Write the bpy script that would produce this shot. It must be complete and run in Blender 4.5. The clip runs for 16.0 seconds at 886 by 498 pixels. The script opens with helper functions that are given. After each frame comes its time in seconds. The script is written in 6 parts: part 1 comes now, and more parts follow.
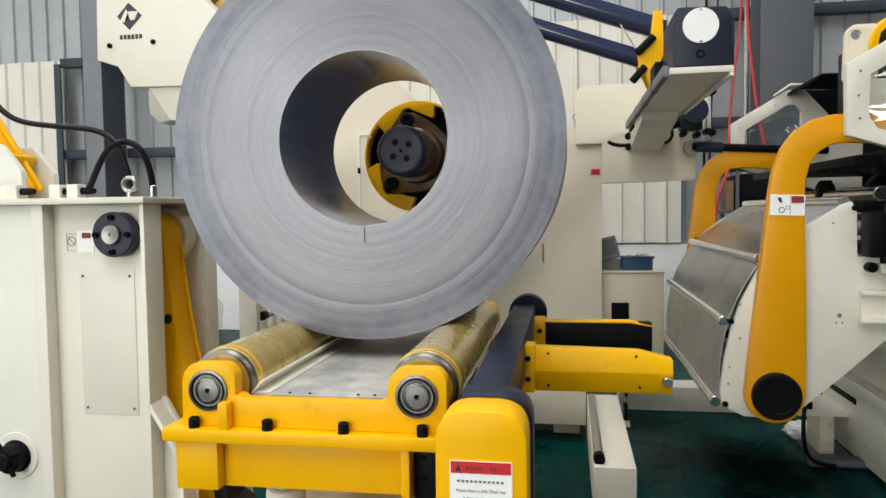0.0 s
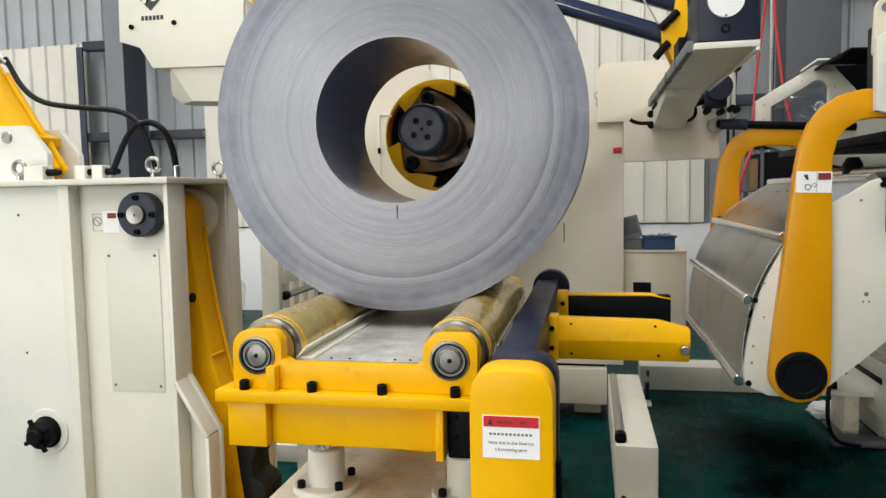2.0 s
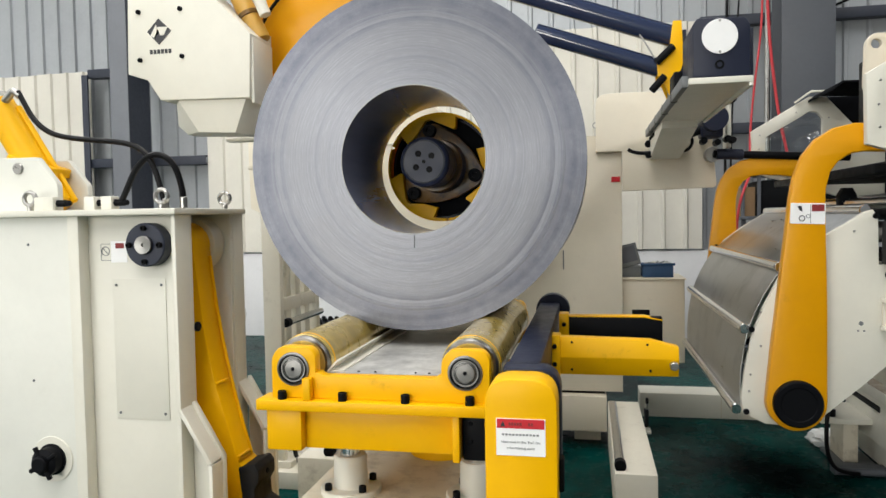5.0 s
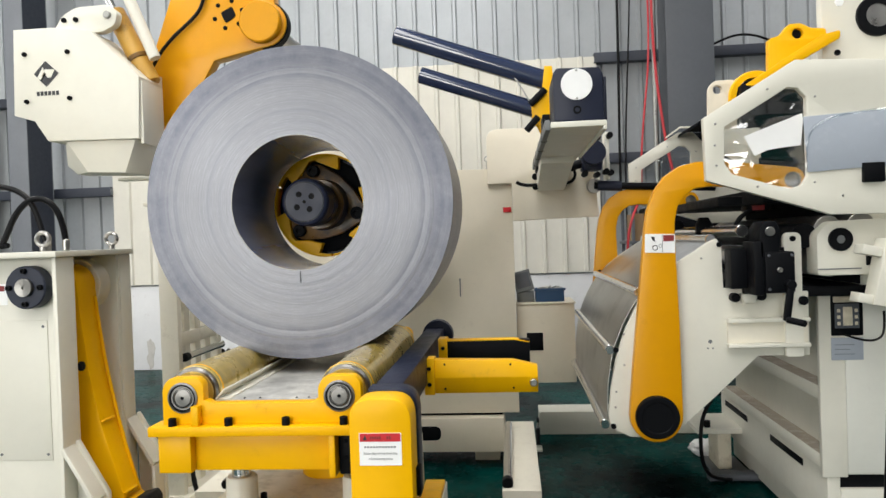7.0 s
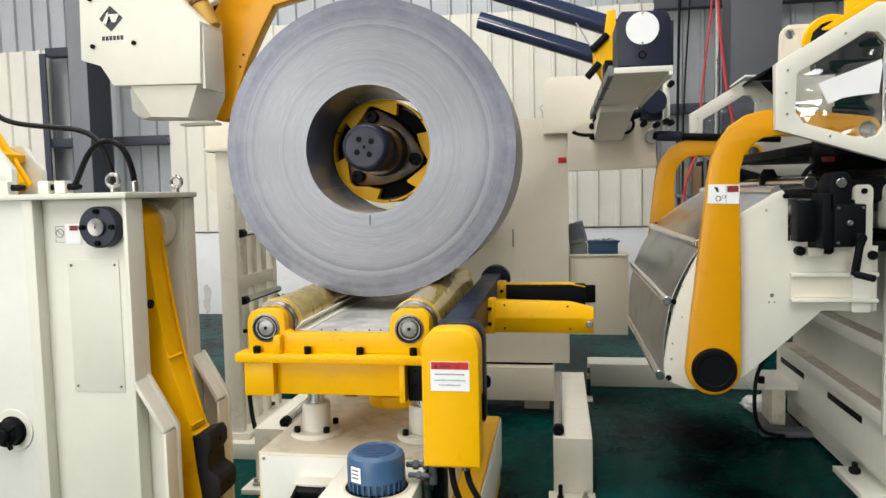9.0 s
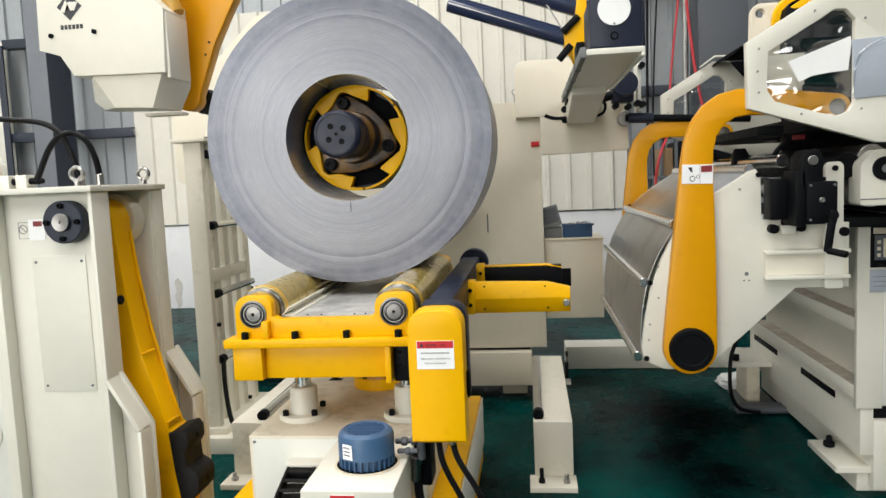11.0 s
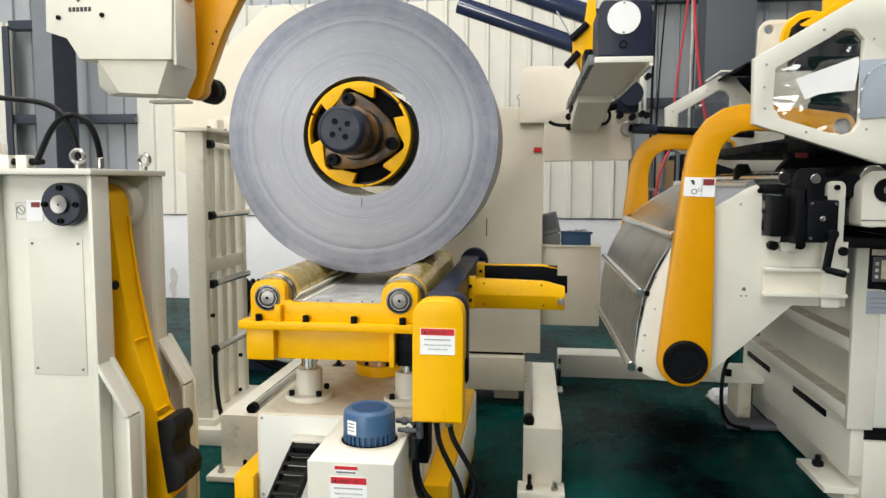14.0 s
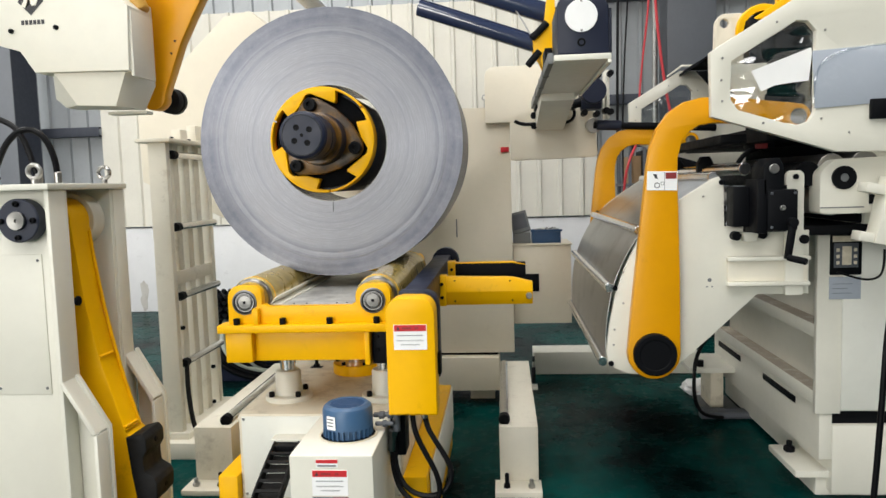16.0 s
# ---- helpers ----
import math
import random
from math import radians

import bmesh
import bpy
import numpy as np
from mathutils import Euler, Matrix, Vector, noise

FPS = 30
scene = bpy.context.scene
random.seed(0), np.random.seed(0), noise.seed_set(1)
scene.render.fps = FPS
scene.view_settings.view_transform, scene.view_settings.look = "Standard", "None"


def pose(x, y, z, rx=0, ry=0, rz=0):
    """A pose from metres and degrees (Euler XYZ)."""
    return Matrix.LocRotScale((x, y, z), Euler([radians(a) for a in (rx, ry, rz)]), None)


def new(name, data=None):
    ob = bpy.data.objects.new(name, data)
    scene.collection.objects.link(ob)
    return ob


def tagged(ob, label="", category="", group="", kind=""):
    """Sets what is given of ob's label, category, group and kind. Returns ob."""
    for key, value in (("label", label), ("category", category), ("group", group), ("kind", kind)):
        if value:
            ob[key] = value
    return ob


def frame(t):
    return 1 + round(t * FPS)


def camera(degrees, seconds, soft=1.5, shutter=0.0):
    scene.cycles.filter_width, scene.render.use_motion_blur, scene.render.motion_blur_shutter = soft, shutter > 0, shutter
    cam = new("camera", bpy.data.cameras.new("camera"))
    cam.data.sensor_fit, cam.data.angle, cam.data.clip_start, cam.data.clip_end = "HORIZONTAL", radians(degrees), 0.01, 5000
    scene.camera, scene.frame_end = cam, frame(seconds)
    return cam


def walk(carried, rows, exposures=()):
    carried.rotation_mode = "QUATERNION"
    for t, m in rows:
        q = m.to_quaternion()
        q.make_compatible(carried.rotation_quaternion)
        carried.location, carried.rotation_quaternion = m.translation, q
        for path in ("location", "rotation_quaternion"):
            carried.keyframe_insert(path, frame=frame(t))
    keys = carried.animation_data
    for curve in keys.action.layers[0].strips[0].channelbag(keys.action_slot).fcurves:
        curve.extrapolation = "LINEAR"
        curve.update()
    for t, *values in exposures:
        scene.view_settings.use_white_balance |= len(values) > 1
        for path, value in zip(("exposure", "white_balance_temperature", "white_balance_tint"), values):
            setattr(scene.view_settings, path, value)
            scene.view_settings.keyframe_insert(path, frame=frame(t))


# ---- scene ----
PATH = [
    (0, -0.081, 0.132, 1.561, 9.76, -3.02, 0.80),
    (0.5, -0.083, 0.130, 1.560, 9.58, -3.09, 0.95),
    (1, -0.090, 0.134, 1.556, 9.96, -3.38, 0.69),
    (1.5, -0.089, 0.132, 1.553, 10.95, -3.94, 0.98),
    (2, -0.086, 0.131, 1.553, 11.31, -4.48, 1.08),
    (2.5, -0.085, 0.132, 1.549, 11.20, -4.67, 1.28),
    (3, -0.083, 0.128, 1.551, 11.01, -4.65, 1.43),
    (5.3, -0.082, 0.079, 1.578, 11.42, -2.47, 0.85),
    (5.5, -0.082, 0.077, 1.579, 10.96, -3.11, -0.01),
    (6, 0.032, -0.036, 1.607, 10.71, -0.18, 1.08),
    (6.5, 0.117, -0.088, 1.610, 8.21, -1.82, 1.86),
    (7, 0.125, -0.067, 1.617, 5.38, -0.80, 2.01),
    (7.5, 0.119, -0.092, 1.601, 7.93, -1.83, 1.95),
    (8, 0.101, -0.078, 1.602, 7.91, -2.42, 2.50),
    (8.5, 0.085, -0.091, 1.601, 8.96, -2.74, 2.14),
    (9, 0.077, -0.075, 1.593, 9.05, -4.38, 1.22),
    (9.5, 0.071, -0.078, 1.592, 8.56, -4.17, 0.32),
    (9.7, 0.071, -0.077, 1.592, 7.87, -4.09, 0.41),
    (11.8, 0.056, -0.034, 1.586, 6.97, -6.13, 2.89),
    (12, 0.056, -0.034, 1.586, 6.89, -6.07, 2.24),
    (12.5, 0.053, -0.032, 1.583, 7.16, -5.92, 1.47),
    (13, 0.052, -0.039, 1.584, 7.46, -5.11, 0.69),
    (13.5, 0.049, -0.043, 1.580, 6.96, -4.99, 0.04),
    (14, 0.051, -0.039, 1.580, 6.81, -5.25, -0.26),
    (14.5, 0.052, -0.035, 1.579, 6.47, -5.49, -0.43),
    (15, 0.059, -0.034, 1.577, 5.66, -5.28, -0.15),
    (15.5, 0.075, -0.034, 1.577, 4.81, -5.27, 0.94),
    (16, 0.087, -0.035, 1.577, 4.74, -5.07, 1.73),
]
cam = camera(62.68, 16.0)
walk(cam, [(t, pose(x, y, z, 90 + pitch, roll, yaw)) for t, x, y, z, yaw, pitch, roll in PATH], exposures=((0, -0.03), (5.5, 0.04), (7, 0.10), (16, 0.14)))

# ---- world, lights, exposure ----
world = bpy.data.worlds.new("sky")
scene.world = world
world.use_nodes = True
wn = world.node_tree.nodes
sky = wn.new("ShaderNodeTexSky")
sky.sky_type = "NISHITA"
sky.sun_disc = False
sky.sun_elevation, sky.sun_rotation = radians(50), radians(150)
world.node_tree.links.new(sky.outputs[0], wn["Background"].inputs[0])
wn["Background"].inputs[1].default_value = 0.12
scene.view_settings.exposure = 0.15

# Roof openings are out of view, assumed for the soft overhead light.
SKYLIGHTS = ((-9.5, -6.5), (-2.8, 0.2), (5.0, 7.5))


def area_lamp(name, m, sx, sy, watts, colour):
    d = bpy.data.lights.new(name, "AREA")
    d.shape, d.size, d.size_y, d.energy, d.color = "RECTANGLE", sx, sy, watts, colour
    ob = new(name, d)
    ob.matrix_world = m
    return ob


DAY = (1.0, 0.975, 0.91)
for (xa, xb), watts in zip(SKYLIGHTS, (760, 860, 480)):
    area_lamp("assumed_skylight_lamp", pose((xa + xb) / 2, -1.0, 8.25, 0, 0, 0), xb - xa - 0.1, 17.6, watts, DAY)
# Doorway and west window are unseen too, added as front and side fill.
area_lamp("assumed_doorway_lamp", pose(-6.5, -11.9, 2.6, 90, 0, 0), 9.6, 4.8, 1050, DAY)
area_lamp("assumed_window_lamp", pose(-13.9, 0.5, 4.4, 0, -90, 0), 3.6, 12.6, 240, DAY)


# ---- materials ----
def nodes_of(name):
    m = bpy.data.materials.new(name)
    m.use_nodes = True
    nt = m.node_tree
    return m, nt, nt.nodes["Principled BSDF"]


def mapped(nt, scale=(1, 1, 1), kind="Object"):
    tc, mp = nt.nodes.new("ShaderNodeTexCoord"), nt.nodes.new("ShaderNodeMapping")
    nt.links.new(tc.outputs[kind], mp.inputs[0])
    mp.inputs["Scale"].default_value = scale
    return mp.outputs[0]


def noise_of(nt, vec, scale, detail=4, rough=0.6):
    n = nt.nodes.new("ShaderNodeTexNoise")
    nt.links.new(vec, n.inputs["Vector"])
    n.inputs["Scale"].default_value, n.inputs["Detail"].default_value, n.inputs["Roughness"].default_value = scale, detail, rough
    return n.outputs["Fac"]


def ramp_of(nt, fac, stops):
    r = nt.nodes.new("ShaderNodeValToRGB")
    nt.links.new(fac, r.inputs[0])
    e = r.color_ramp.elements
    while len(e) < len(stops):
        e.new(0.5)
    for el, (p, c) in zip(e, stops):
        el.position, el.color = p, (c if len(c) == 4 else (*c, 1)) if isinstance(c, tuple) else (c, c, c, 1)
    return r.outputs[0]


def mix_of(nt, fac, a, b, mode="MIX"):
    m = nt.nodes.new("ShaderNodeMix")
    m.data_type, m.blend_type = "RGBA", mode
    for sock, v in ((m.inputs[0], fac), (m.inputs[6], a), (m.inputs[7], b)):
        if isinstance(v, bpy.types.NodeSocket):
            nt.links.new(v, sock)
        else:
            sock.default_value = v if not isinstance(v, tuple) else (*v[:3], 1)
    return m.outputs[2]


def bump_of(nt, height, strength, distance):
    b = nt.nodes.new("ShaderNodeBump")
    nt.links.new(height, b.inputs["Height"])
    b.inputs["Strength"].default_value, b.inputs["Distance"].default_value = strength, distance
    return b.outputs[0]


def paint(name, colour, rough=0.4, dirt=0.35, dirt_colour=(0.25, 0.2, 0.13), metal=0.0, coat=0.0, grain=0.0006, amount=0.62, spec=0.5):
    """Sprayed machine paint: slight tone drift, grime specks and scuffs, orange-peel relief."""
    m, nt, p = nodes_of(name)
    v = mapped(nt)
    big = noise_of(nt, v, 1.7, 3)
    fine = noise_of(nt, v, 23, 5, 0.7)
    spots = ramp_of(nt, noise_of(nt, v, 7.5, 8, 0.72), ((amount, 0.0), (min(amount + 0.16, 1), 1.0)))
    tone = mix_of(nt, ramp_of(nt, big, ((0.3, 0.0), (0.7, 1.0))), tuple(c * 0.93 for c in colour), tuple(min(1, c * 1.04) for c in colour))
    tone = mix_of(nt, ramp_of(nt, fine, ((0.4, 0.0), (0.75, 0.14))), tone, tuple(c * 0.8 for c in colour))
    scale = nt.nodes.new("ShaderNodeMath")
    scale.operation = "MULTIPLY"
    nt.links.new(spots, scale.inputs[0])
    scale.inputs[1].default_value = dirt
    nt.links.new(mix_of(nt, scale.outputs[0], tone, dirt_colour), p.inputs["Base Color"])
    nt.links.new(ramp_of(nt, fine, ((0.2, rough * 0.8), (0.8, min(1, rough * 1.35)))), p.inputs["Roughness"])
    p.inputs["Metallic"].default_value = metal
    p.inputs["Coat Weight"].default_value = coat
    p.inputs["Specular IOR Level"].default_value = spec
    nt.links.new(bump_of(nt, noise_of(nt, v, 160, 2), 0.25, grain), p.inputs["Normal"])
    return m


def brushed(name, colour, rough, scale, stain=0.3, metal=1.0):
    """Ground or rolled metal with fine lines along one axis and faint smears."""
    m, nt, p = nodes_of(name)
    lines = noise_of(nt, mapped(nt, scale), 9, 6, 0.7)
    smear = noise_of(nt, mapped(nt), 5, 6, 0.65)
    c = mix_of(nt, ramp_of(nt, lines, ((0.3, 0.0), (0.7, 1.0))), tuple(k * 0.82 for k in colour), colour)
    c = mix_of(nt, ramp_of(nt, smear, ((0.5, 0.0), (0.72, stain))), c, tuple(k * 0.45 for k in colour))
    nt.links.new(c, p.inputs["Base Color"])
    p.inputs["Metallic"].default_value = metal
    nt.links.new(ramp_of(nt, lines, ((0.3, rough * 0.75), (0.7, rough * 1.3))), p.inputs["Roughness"])
    nt.links.new(bump_of(nt, lines, 0.12, 0.0006), p.inputs["Normal"])
    return m


CREAM = paint("cream_paint", (0.765, 0.745, 0.655), 0.38, 0.2, amount=0.64)
CREAM_WORN = paint("worn_cream_paint", (0.72, 0.655, 0.52), 0.5, 0.5, (0.27, 0.21, 0.14), amount=0.5)
CREAM_DUSTY = paint("dusty_cream_paint", (0.79, 0.745, 0.63), 0.45, 0.45, (0.36, 0.30, 0.22), amount=0.56)
BEIGE = paint("beige_machine_paint", (0.755, 0.69, 0.56), 0.42, 0.2, amount=0.62)
WHITE = paint("white_panel_paint", (0.755, 0.755, 0.69), 0.42, 0.1)
YELLOW = paint("yellow_paint", (0.92, 0.485, 0.0), 0.36, 0.42, (0.34, 0.15, 0.005), spec=0.22, amount=0.6)
DEEP_YELLOW = paint("deep_yellow_paint", (0.75, 0.335, 0.0), 0.32, 0.4, (0.34, 0.15, 0.005), spec=0.3, amount=0.62)
SLATE = paint("slate_blue_flange_paint", (0.022, 0.027, 0.046), 0.42, 0.3, (0.05, 0.05, 0.055), spec=0.3)
BLACK = paint("black_paint", (0.0035, 0.004, 0.0055), 0.5, 0.2, (0.014, 0.014, 0.014), spec=0.11)
NAVY = paint("dark_blue_paint", (0.009, 0.013, 0.032), 0.4, 0.25, (0.03, 0.034, 0.045), spec=0.35)
RUBBER = paint("black_rubber", (0.007, 0.007, 0.0075), 0.6, 0.3, (0.03, 0.03, 0.028), spec=0.3, grain=0.001)
BLUE = paint("blue_motor_paint", (0.045, 0.11, 0.22), 0.38, 0.35, (0.03, 0.05, 0.08))
BIN_BLUE = paint("blue_plastic", (0.02, 0.07, 0.17), 0.4, 0.2, (0.02, 0.03, 0.05))
GREY = paint("grey_plastic", (0.16, 0.17, 0.175), 0.5, 0.3, (0.05, 0.05, 0.05))
COLUMNBLUE = paint("blue_grey_column_paint", (0.19, 0.20, 0.225), 0.5, 0.35, (0.08, 0.08, 0.09))
STEELGREY = paint("grey_structural_paint", (0.088, 0.096, 0.112), 0.5, 0.35, (0.05, 0.05, 0.05))
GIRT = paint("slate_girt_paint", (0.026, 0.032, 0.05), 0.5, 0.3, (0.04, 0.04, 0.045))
RED = paint("red_print", (0.60, 0.016, 0.025), 0.5, 0.1, (0.3, 0.02, 0.02))
DARKRED = paint("dark_red_print", (0.24, 0.022, 0.024), 0.5, 0.05)
REDHOSE = paint("red_hose_rubber", (0.52, 0.035, 0.045), 0.4, 0.1, (0.2, 0.02, 0.02))
LABEL = paint("white_label_film", (0.96, 0.96, 0.96), 0.35, 0.02, spec=0.7)
INK = paint("dark_ink", (0.03, 0.03, 0.035), 0.5, 0.05)
MIDINK = paint("grey_ink", (0.18, 0.18, 0.19), 0.5, 0.05)
CHROME = brushed("ground_chrome", (0.86, 0.86, 0.87), 0.20, (1, 1, 1), 0.25)
NAVY_GLOSS = paint("glossy_dark_blue_paint", (0.028, 0.040, 0.088), 0.1, 0.2, (0.02, 0.024, 0.03), spec=0.7, coat=1.0)
OCHRE = paint("dirty_ochre_paint", (0.60, 0.34, 0.06), 0.35, 0.7, (0.22, 0.13, 0.05), amount=0.5)
BRONZE = paint("oily_brown_yellow_paint", (0.20, 0.095, 0.010), 0.3, 0.85, (0.025, 0.016, 0.010), amount=0.42)
DULL_STEEL = brushed("dull_turned_steel", (0.25, 0.245, 0.235), 0.36, (1, 1, 1), 0.4)
STEEL = brushed("machined_steel", (0.45, 0.44, 0.42), 0.32, (1, 1, 1), 0.3)
SHEET = brushed("smeared_sheet_steel", (0.52, 0.52, 0.52), 0.34, (1, 0.12, 1), 0.55)
TRAY = brushed("dusty_tray_steel", (0.68, 0.67, 0.64), 0.42, (1, 0.3, 1), 1.0, 0.3)
BORE = brushed("coil_bore_steel", (0.29, 0.33, 0.47), 0.22, (1, 0.1, 1), 0.1, 0.5)
HALLWALL = paint("grey_hall_wall", (0.36, 0.36, 0.36), 0.7, 0.3, (0.25, 0.25, 0.25))
PLASTER = paint("flaked_grey_plaster", (0.52, 0.50, 0.47), 0.9, 0.6, (0.3, 0.27, 0.24), grain=0.003, amount=0.5)
MASONRY = paint("whitewashed_masonry", (0.74, 0.74, 0.75), 0.8, 0.5, (0.36, 0.34, 0.31), grain=0.002, amount=0.6)
CLAD = paint("cream_cladding", (0.74, 0.71, 0.63), 0.45, 0.25, (0.4, 0.36, 0.29), amount=0.6)
GALV = paint("galvanised_cladding", (0.40, 0.42, 0.44), 0.42, 0.3, (0.3, 0.31, 0.33), metal=0.35, amount=0.55)
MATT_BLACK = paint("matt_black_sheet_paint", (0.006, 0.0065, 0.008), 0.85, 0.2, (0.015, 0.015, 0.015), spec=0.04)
CABLE = paint("cable_sheath", (0.0035, 0.0035, 0.0045), 0.36, 0.15, (0.014, 0.014, 0.014), spec=0.15)
DUST = paint("settled_brown_dust", (0.36, 0.315, 0.255), 0.9, 0.7, (0.58, 0.54, 0.46), grain=0.001, amount=0.5)
CARTON = paint("brown_carton", (0.30, 0.19, 0.10), 0.8, 0.3)


def coil_metal():
    """Slit edge of a wound strip: fine rings about the axis, broad tone bands, faint radial smears."""
    m, nt, p = nodes_of("wound_strip_edge")
    tc = nt.nodes.new("ShaderNodeTexCoord")
    sep = nt.nodes.new("ShaderNodeSeparateXYZ")
    nt.links.new(tc.outputs["Object"], sep.inputs[0])
    comb = nt.nodes.new("ShaderNodeCombineXYZ")
    nt.links.new(sep.outputs[0], comb.inputs[0])
    nt.links.new(sep.outputs[2], comb.inputs[2])
    ln = nt.nodes.new("ShaderNodeVectorMath")
    ln.operation = "LENGTH"
    nt.links.new(comb.outputs[0], ln.inputs[0])

    def rings(scale, detail):
        n = nt.nodes.new("ShaderNodeTexNoise")
        n.noise_dimensions = "1D"
        nt.links.new(ln.outputs["Value"], n.inputs["W"])
        n.inputs["Scale"].default_value, n.inputs["Detail"].default_value, n.inputs["Roughness"].default_value = scale, detail, 0.7
        return n.outputs["Fac"]
    fine, broad = rings(260, 5), rings(24, 3)
    unit = nt.nodes.new("ShaderNodeVectorMath")
    unit.operation = "NORMALIZE"
    nt.links.new(comb.outputs[0], unit.inputs[0])
    spread = nt.nodes.new("ShaderNodeVectorMath")
    spread.operation = "MULTIPLY_ADD"
    nt.links.new(unit.outputs[0], spread.inputs[0])
    spread.inputs[1].default_value = (7.0, 7.0, 7.0)
    lift = nt.nodes.new("ShaderNodeCombineXYZ")
    far = nt.nodes.new("ShaderNodeMath")
    far.operation = "MULTIPLY"
    nt.links.new(ln.outputs["Value"], far.inputs[0])
    far.inputs[1].default_value = 230.0
    nt.links.new(far.outputs[0], lift.inputs[1])
    nt.links.new(lift.outputs[0], spread.inputs[2])
    streak = noise_of(nt, spread.outputs[0], 1.0, 6, 0.7)
    smear = noise_of(nt, tc.outputs["Object"], 6, 6, 0.65)
    c = mix_of(nt, ramp_of(nt, fine, ((0.32, 0.0), (0.68, 1.0))), (0.236, 0.242, 0.272), (0.302, 0.308, 0.340))
    c = mix_of(nt, ramp_of(nt, streak, ((0.36, 0.4), (0.56, 0.0))), c, (0.215, 0.216, 0.240))
    c = mix_of(nt, ramp_of(nt, streak, ((0.54, 0.0), (0.74, 0.4))), c, (0.42, 0.428, 0.45))
    c = mix_of(nt, ramp_of(nt, broad, ((0.36, 0.55), (0.48, 0.0))), c, (0.215, 0.218, 0.255))
    c = mix_of(nt, ramp_of(nt, smear, ((0.5, 0.0), (0.75, 0.4))), c, (0.25, 0.25, 0.27))
    # the outermost wraps are bluish and scuffed, with a few displaced bands
    rim = ramp_of(nt, ln.outputs["Value"], ((0.440, 0.0), (0.474, 0.3), (0.478, 0.75), (0.483, 0.2), (0.500, 0.3), (0.504, 0.8), (0.510, 0.25), (0.540, 0.9), (0.560, 0.65), (0.584, 0.85)))
    scuffed = nt.nodes.new("ShaderNodeMath")
    scuffed.operation = "MULTIPLY"
    nt.links.new(rim, scuffed.inputs[0])
    nt.links.new(ramp_of(nt, noise_of(nt, tc.outputs["Object"], 9, 6, 0.75), ((0.35, 0.35), (0.6, 1.0))), scuffed.inputs[1])
    c = mix_of(nt, scuffed.outputs[0], c, (0.135, 0.145, 0.19))
    nt.links.new(c, p.inputs["Base Color"])
    p.inputs["Metallic"].default_value = 0.6
    nt.links.new(ramp_of(nt, fine, ((0.3, 0.38), (0.7, 0.52))), p.inputs["Roughness"])
    nt.links.new(bump_of(nt, fine, 0.10, 0.0008), p.inputs["Normal"])
    tan = nt.nodes.new("ShaderNodeTangent")
    tan.direction_type, tan.axis = "RADIAL", "Y"
    nt.links.new(tan.outputs[0], p.inputs["Tangent"])
    p.inputs["Anisotropic"].default_value = 0.75
    return m


def roller_coat():
    """Amber urethane over steel, scuffed along the bands where coils have sat."""
    m, nt, p = nodes_of("amber_roller_coat")
    v = mapped(nt, (1, 1, 1))
    bands = noise_of(nt, mapped(nt, (0.2, 1, 0.2)), 11, 5, 0.7)
    smear = noise_of(nt, v, 14, 6, 0.7)
    c = mix_of(nt, ramp_of(nt, bands, ((0.35, 0.0), (0.65, 1.0))), (0.50, 0.36, 0.07), (0.66, 0.50, 0.16))
    c = mix_of(nt, ramp_of(nt, smear, ((0.5, 0.0), (0.72, 0.6))), c, (0.26, 0.22, 0.14))
    nt.links.new(c, p.inputs["Base Color"])
    p.inputs["Metallic"].default_value = 0.35
    nt.links.new(ramp_of(nt, smear, ((0.3, 0.2), (0.7, 0.42))), p.inputs["Roughness"])
    p.inputs["Coat Weight"].default_value = 0.7
    nt.links.new(bump_of(nt, bands, 0.2, 0.001), p.inputs["Normal"])
    return m


def epoxy_floor():
    """Dark green epoxy floor coat: scuffs, dust patches, tyre smears and a soft sheen."""
    m, nt, p = nodes_of("green_epoxy_floor")
    v = mapped(nt)
    a, b, d = noise_of(nt, v, 0.8, 6, 0.65), noise_of(nt, v, 9, 8, 0.7), noise_of(nt, v, 60, 3)
    c = mix_of(nt, ramp_of(nt, a, ((0.40, 0.0), (0.60, 1.0))), (0.0003, 0.005, 0.0048), (0.001, 0.056, 0.050))
    c = mix_of(nt, ramp_of(nt, b, ((0.48, 0.0), (0.72, 0.6))), c, (0.0006, 0.006, 0.0058))
    c = mix_of(nt, ramp_of(nt, d, ((0.72, 0.0), (0.78, 0.2))), c, (0.06, 0.10, 0.09))
    nt.links.new(c, p.inputs["Base Color"])
    scuff = noise_of(nt, mapped(nt, (1, 5, 1)), 2.6, 8, 0.75)
    c = mix_of(nt, ramp_of(nt, scuff, ((0.62, 0.0), (0.74, 0.25))), c, (0.02, 0.05, 0.045))
    nt.links.new(c, p.inputs["Base Color"])
    nt.links.new(ramp_of(nt, b, ((0.3, 0.14), (0.7, 0.36))), p.inputs["Roughness"])
    p.inputs["Specular IOR Level"].default_value = 0.02
    nt.links.new(bump_of(nt, noise_of(nt, v, 3.5, 4), 0.10, 0.004), p.inputs["Normal"])
    return m


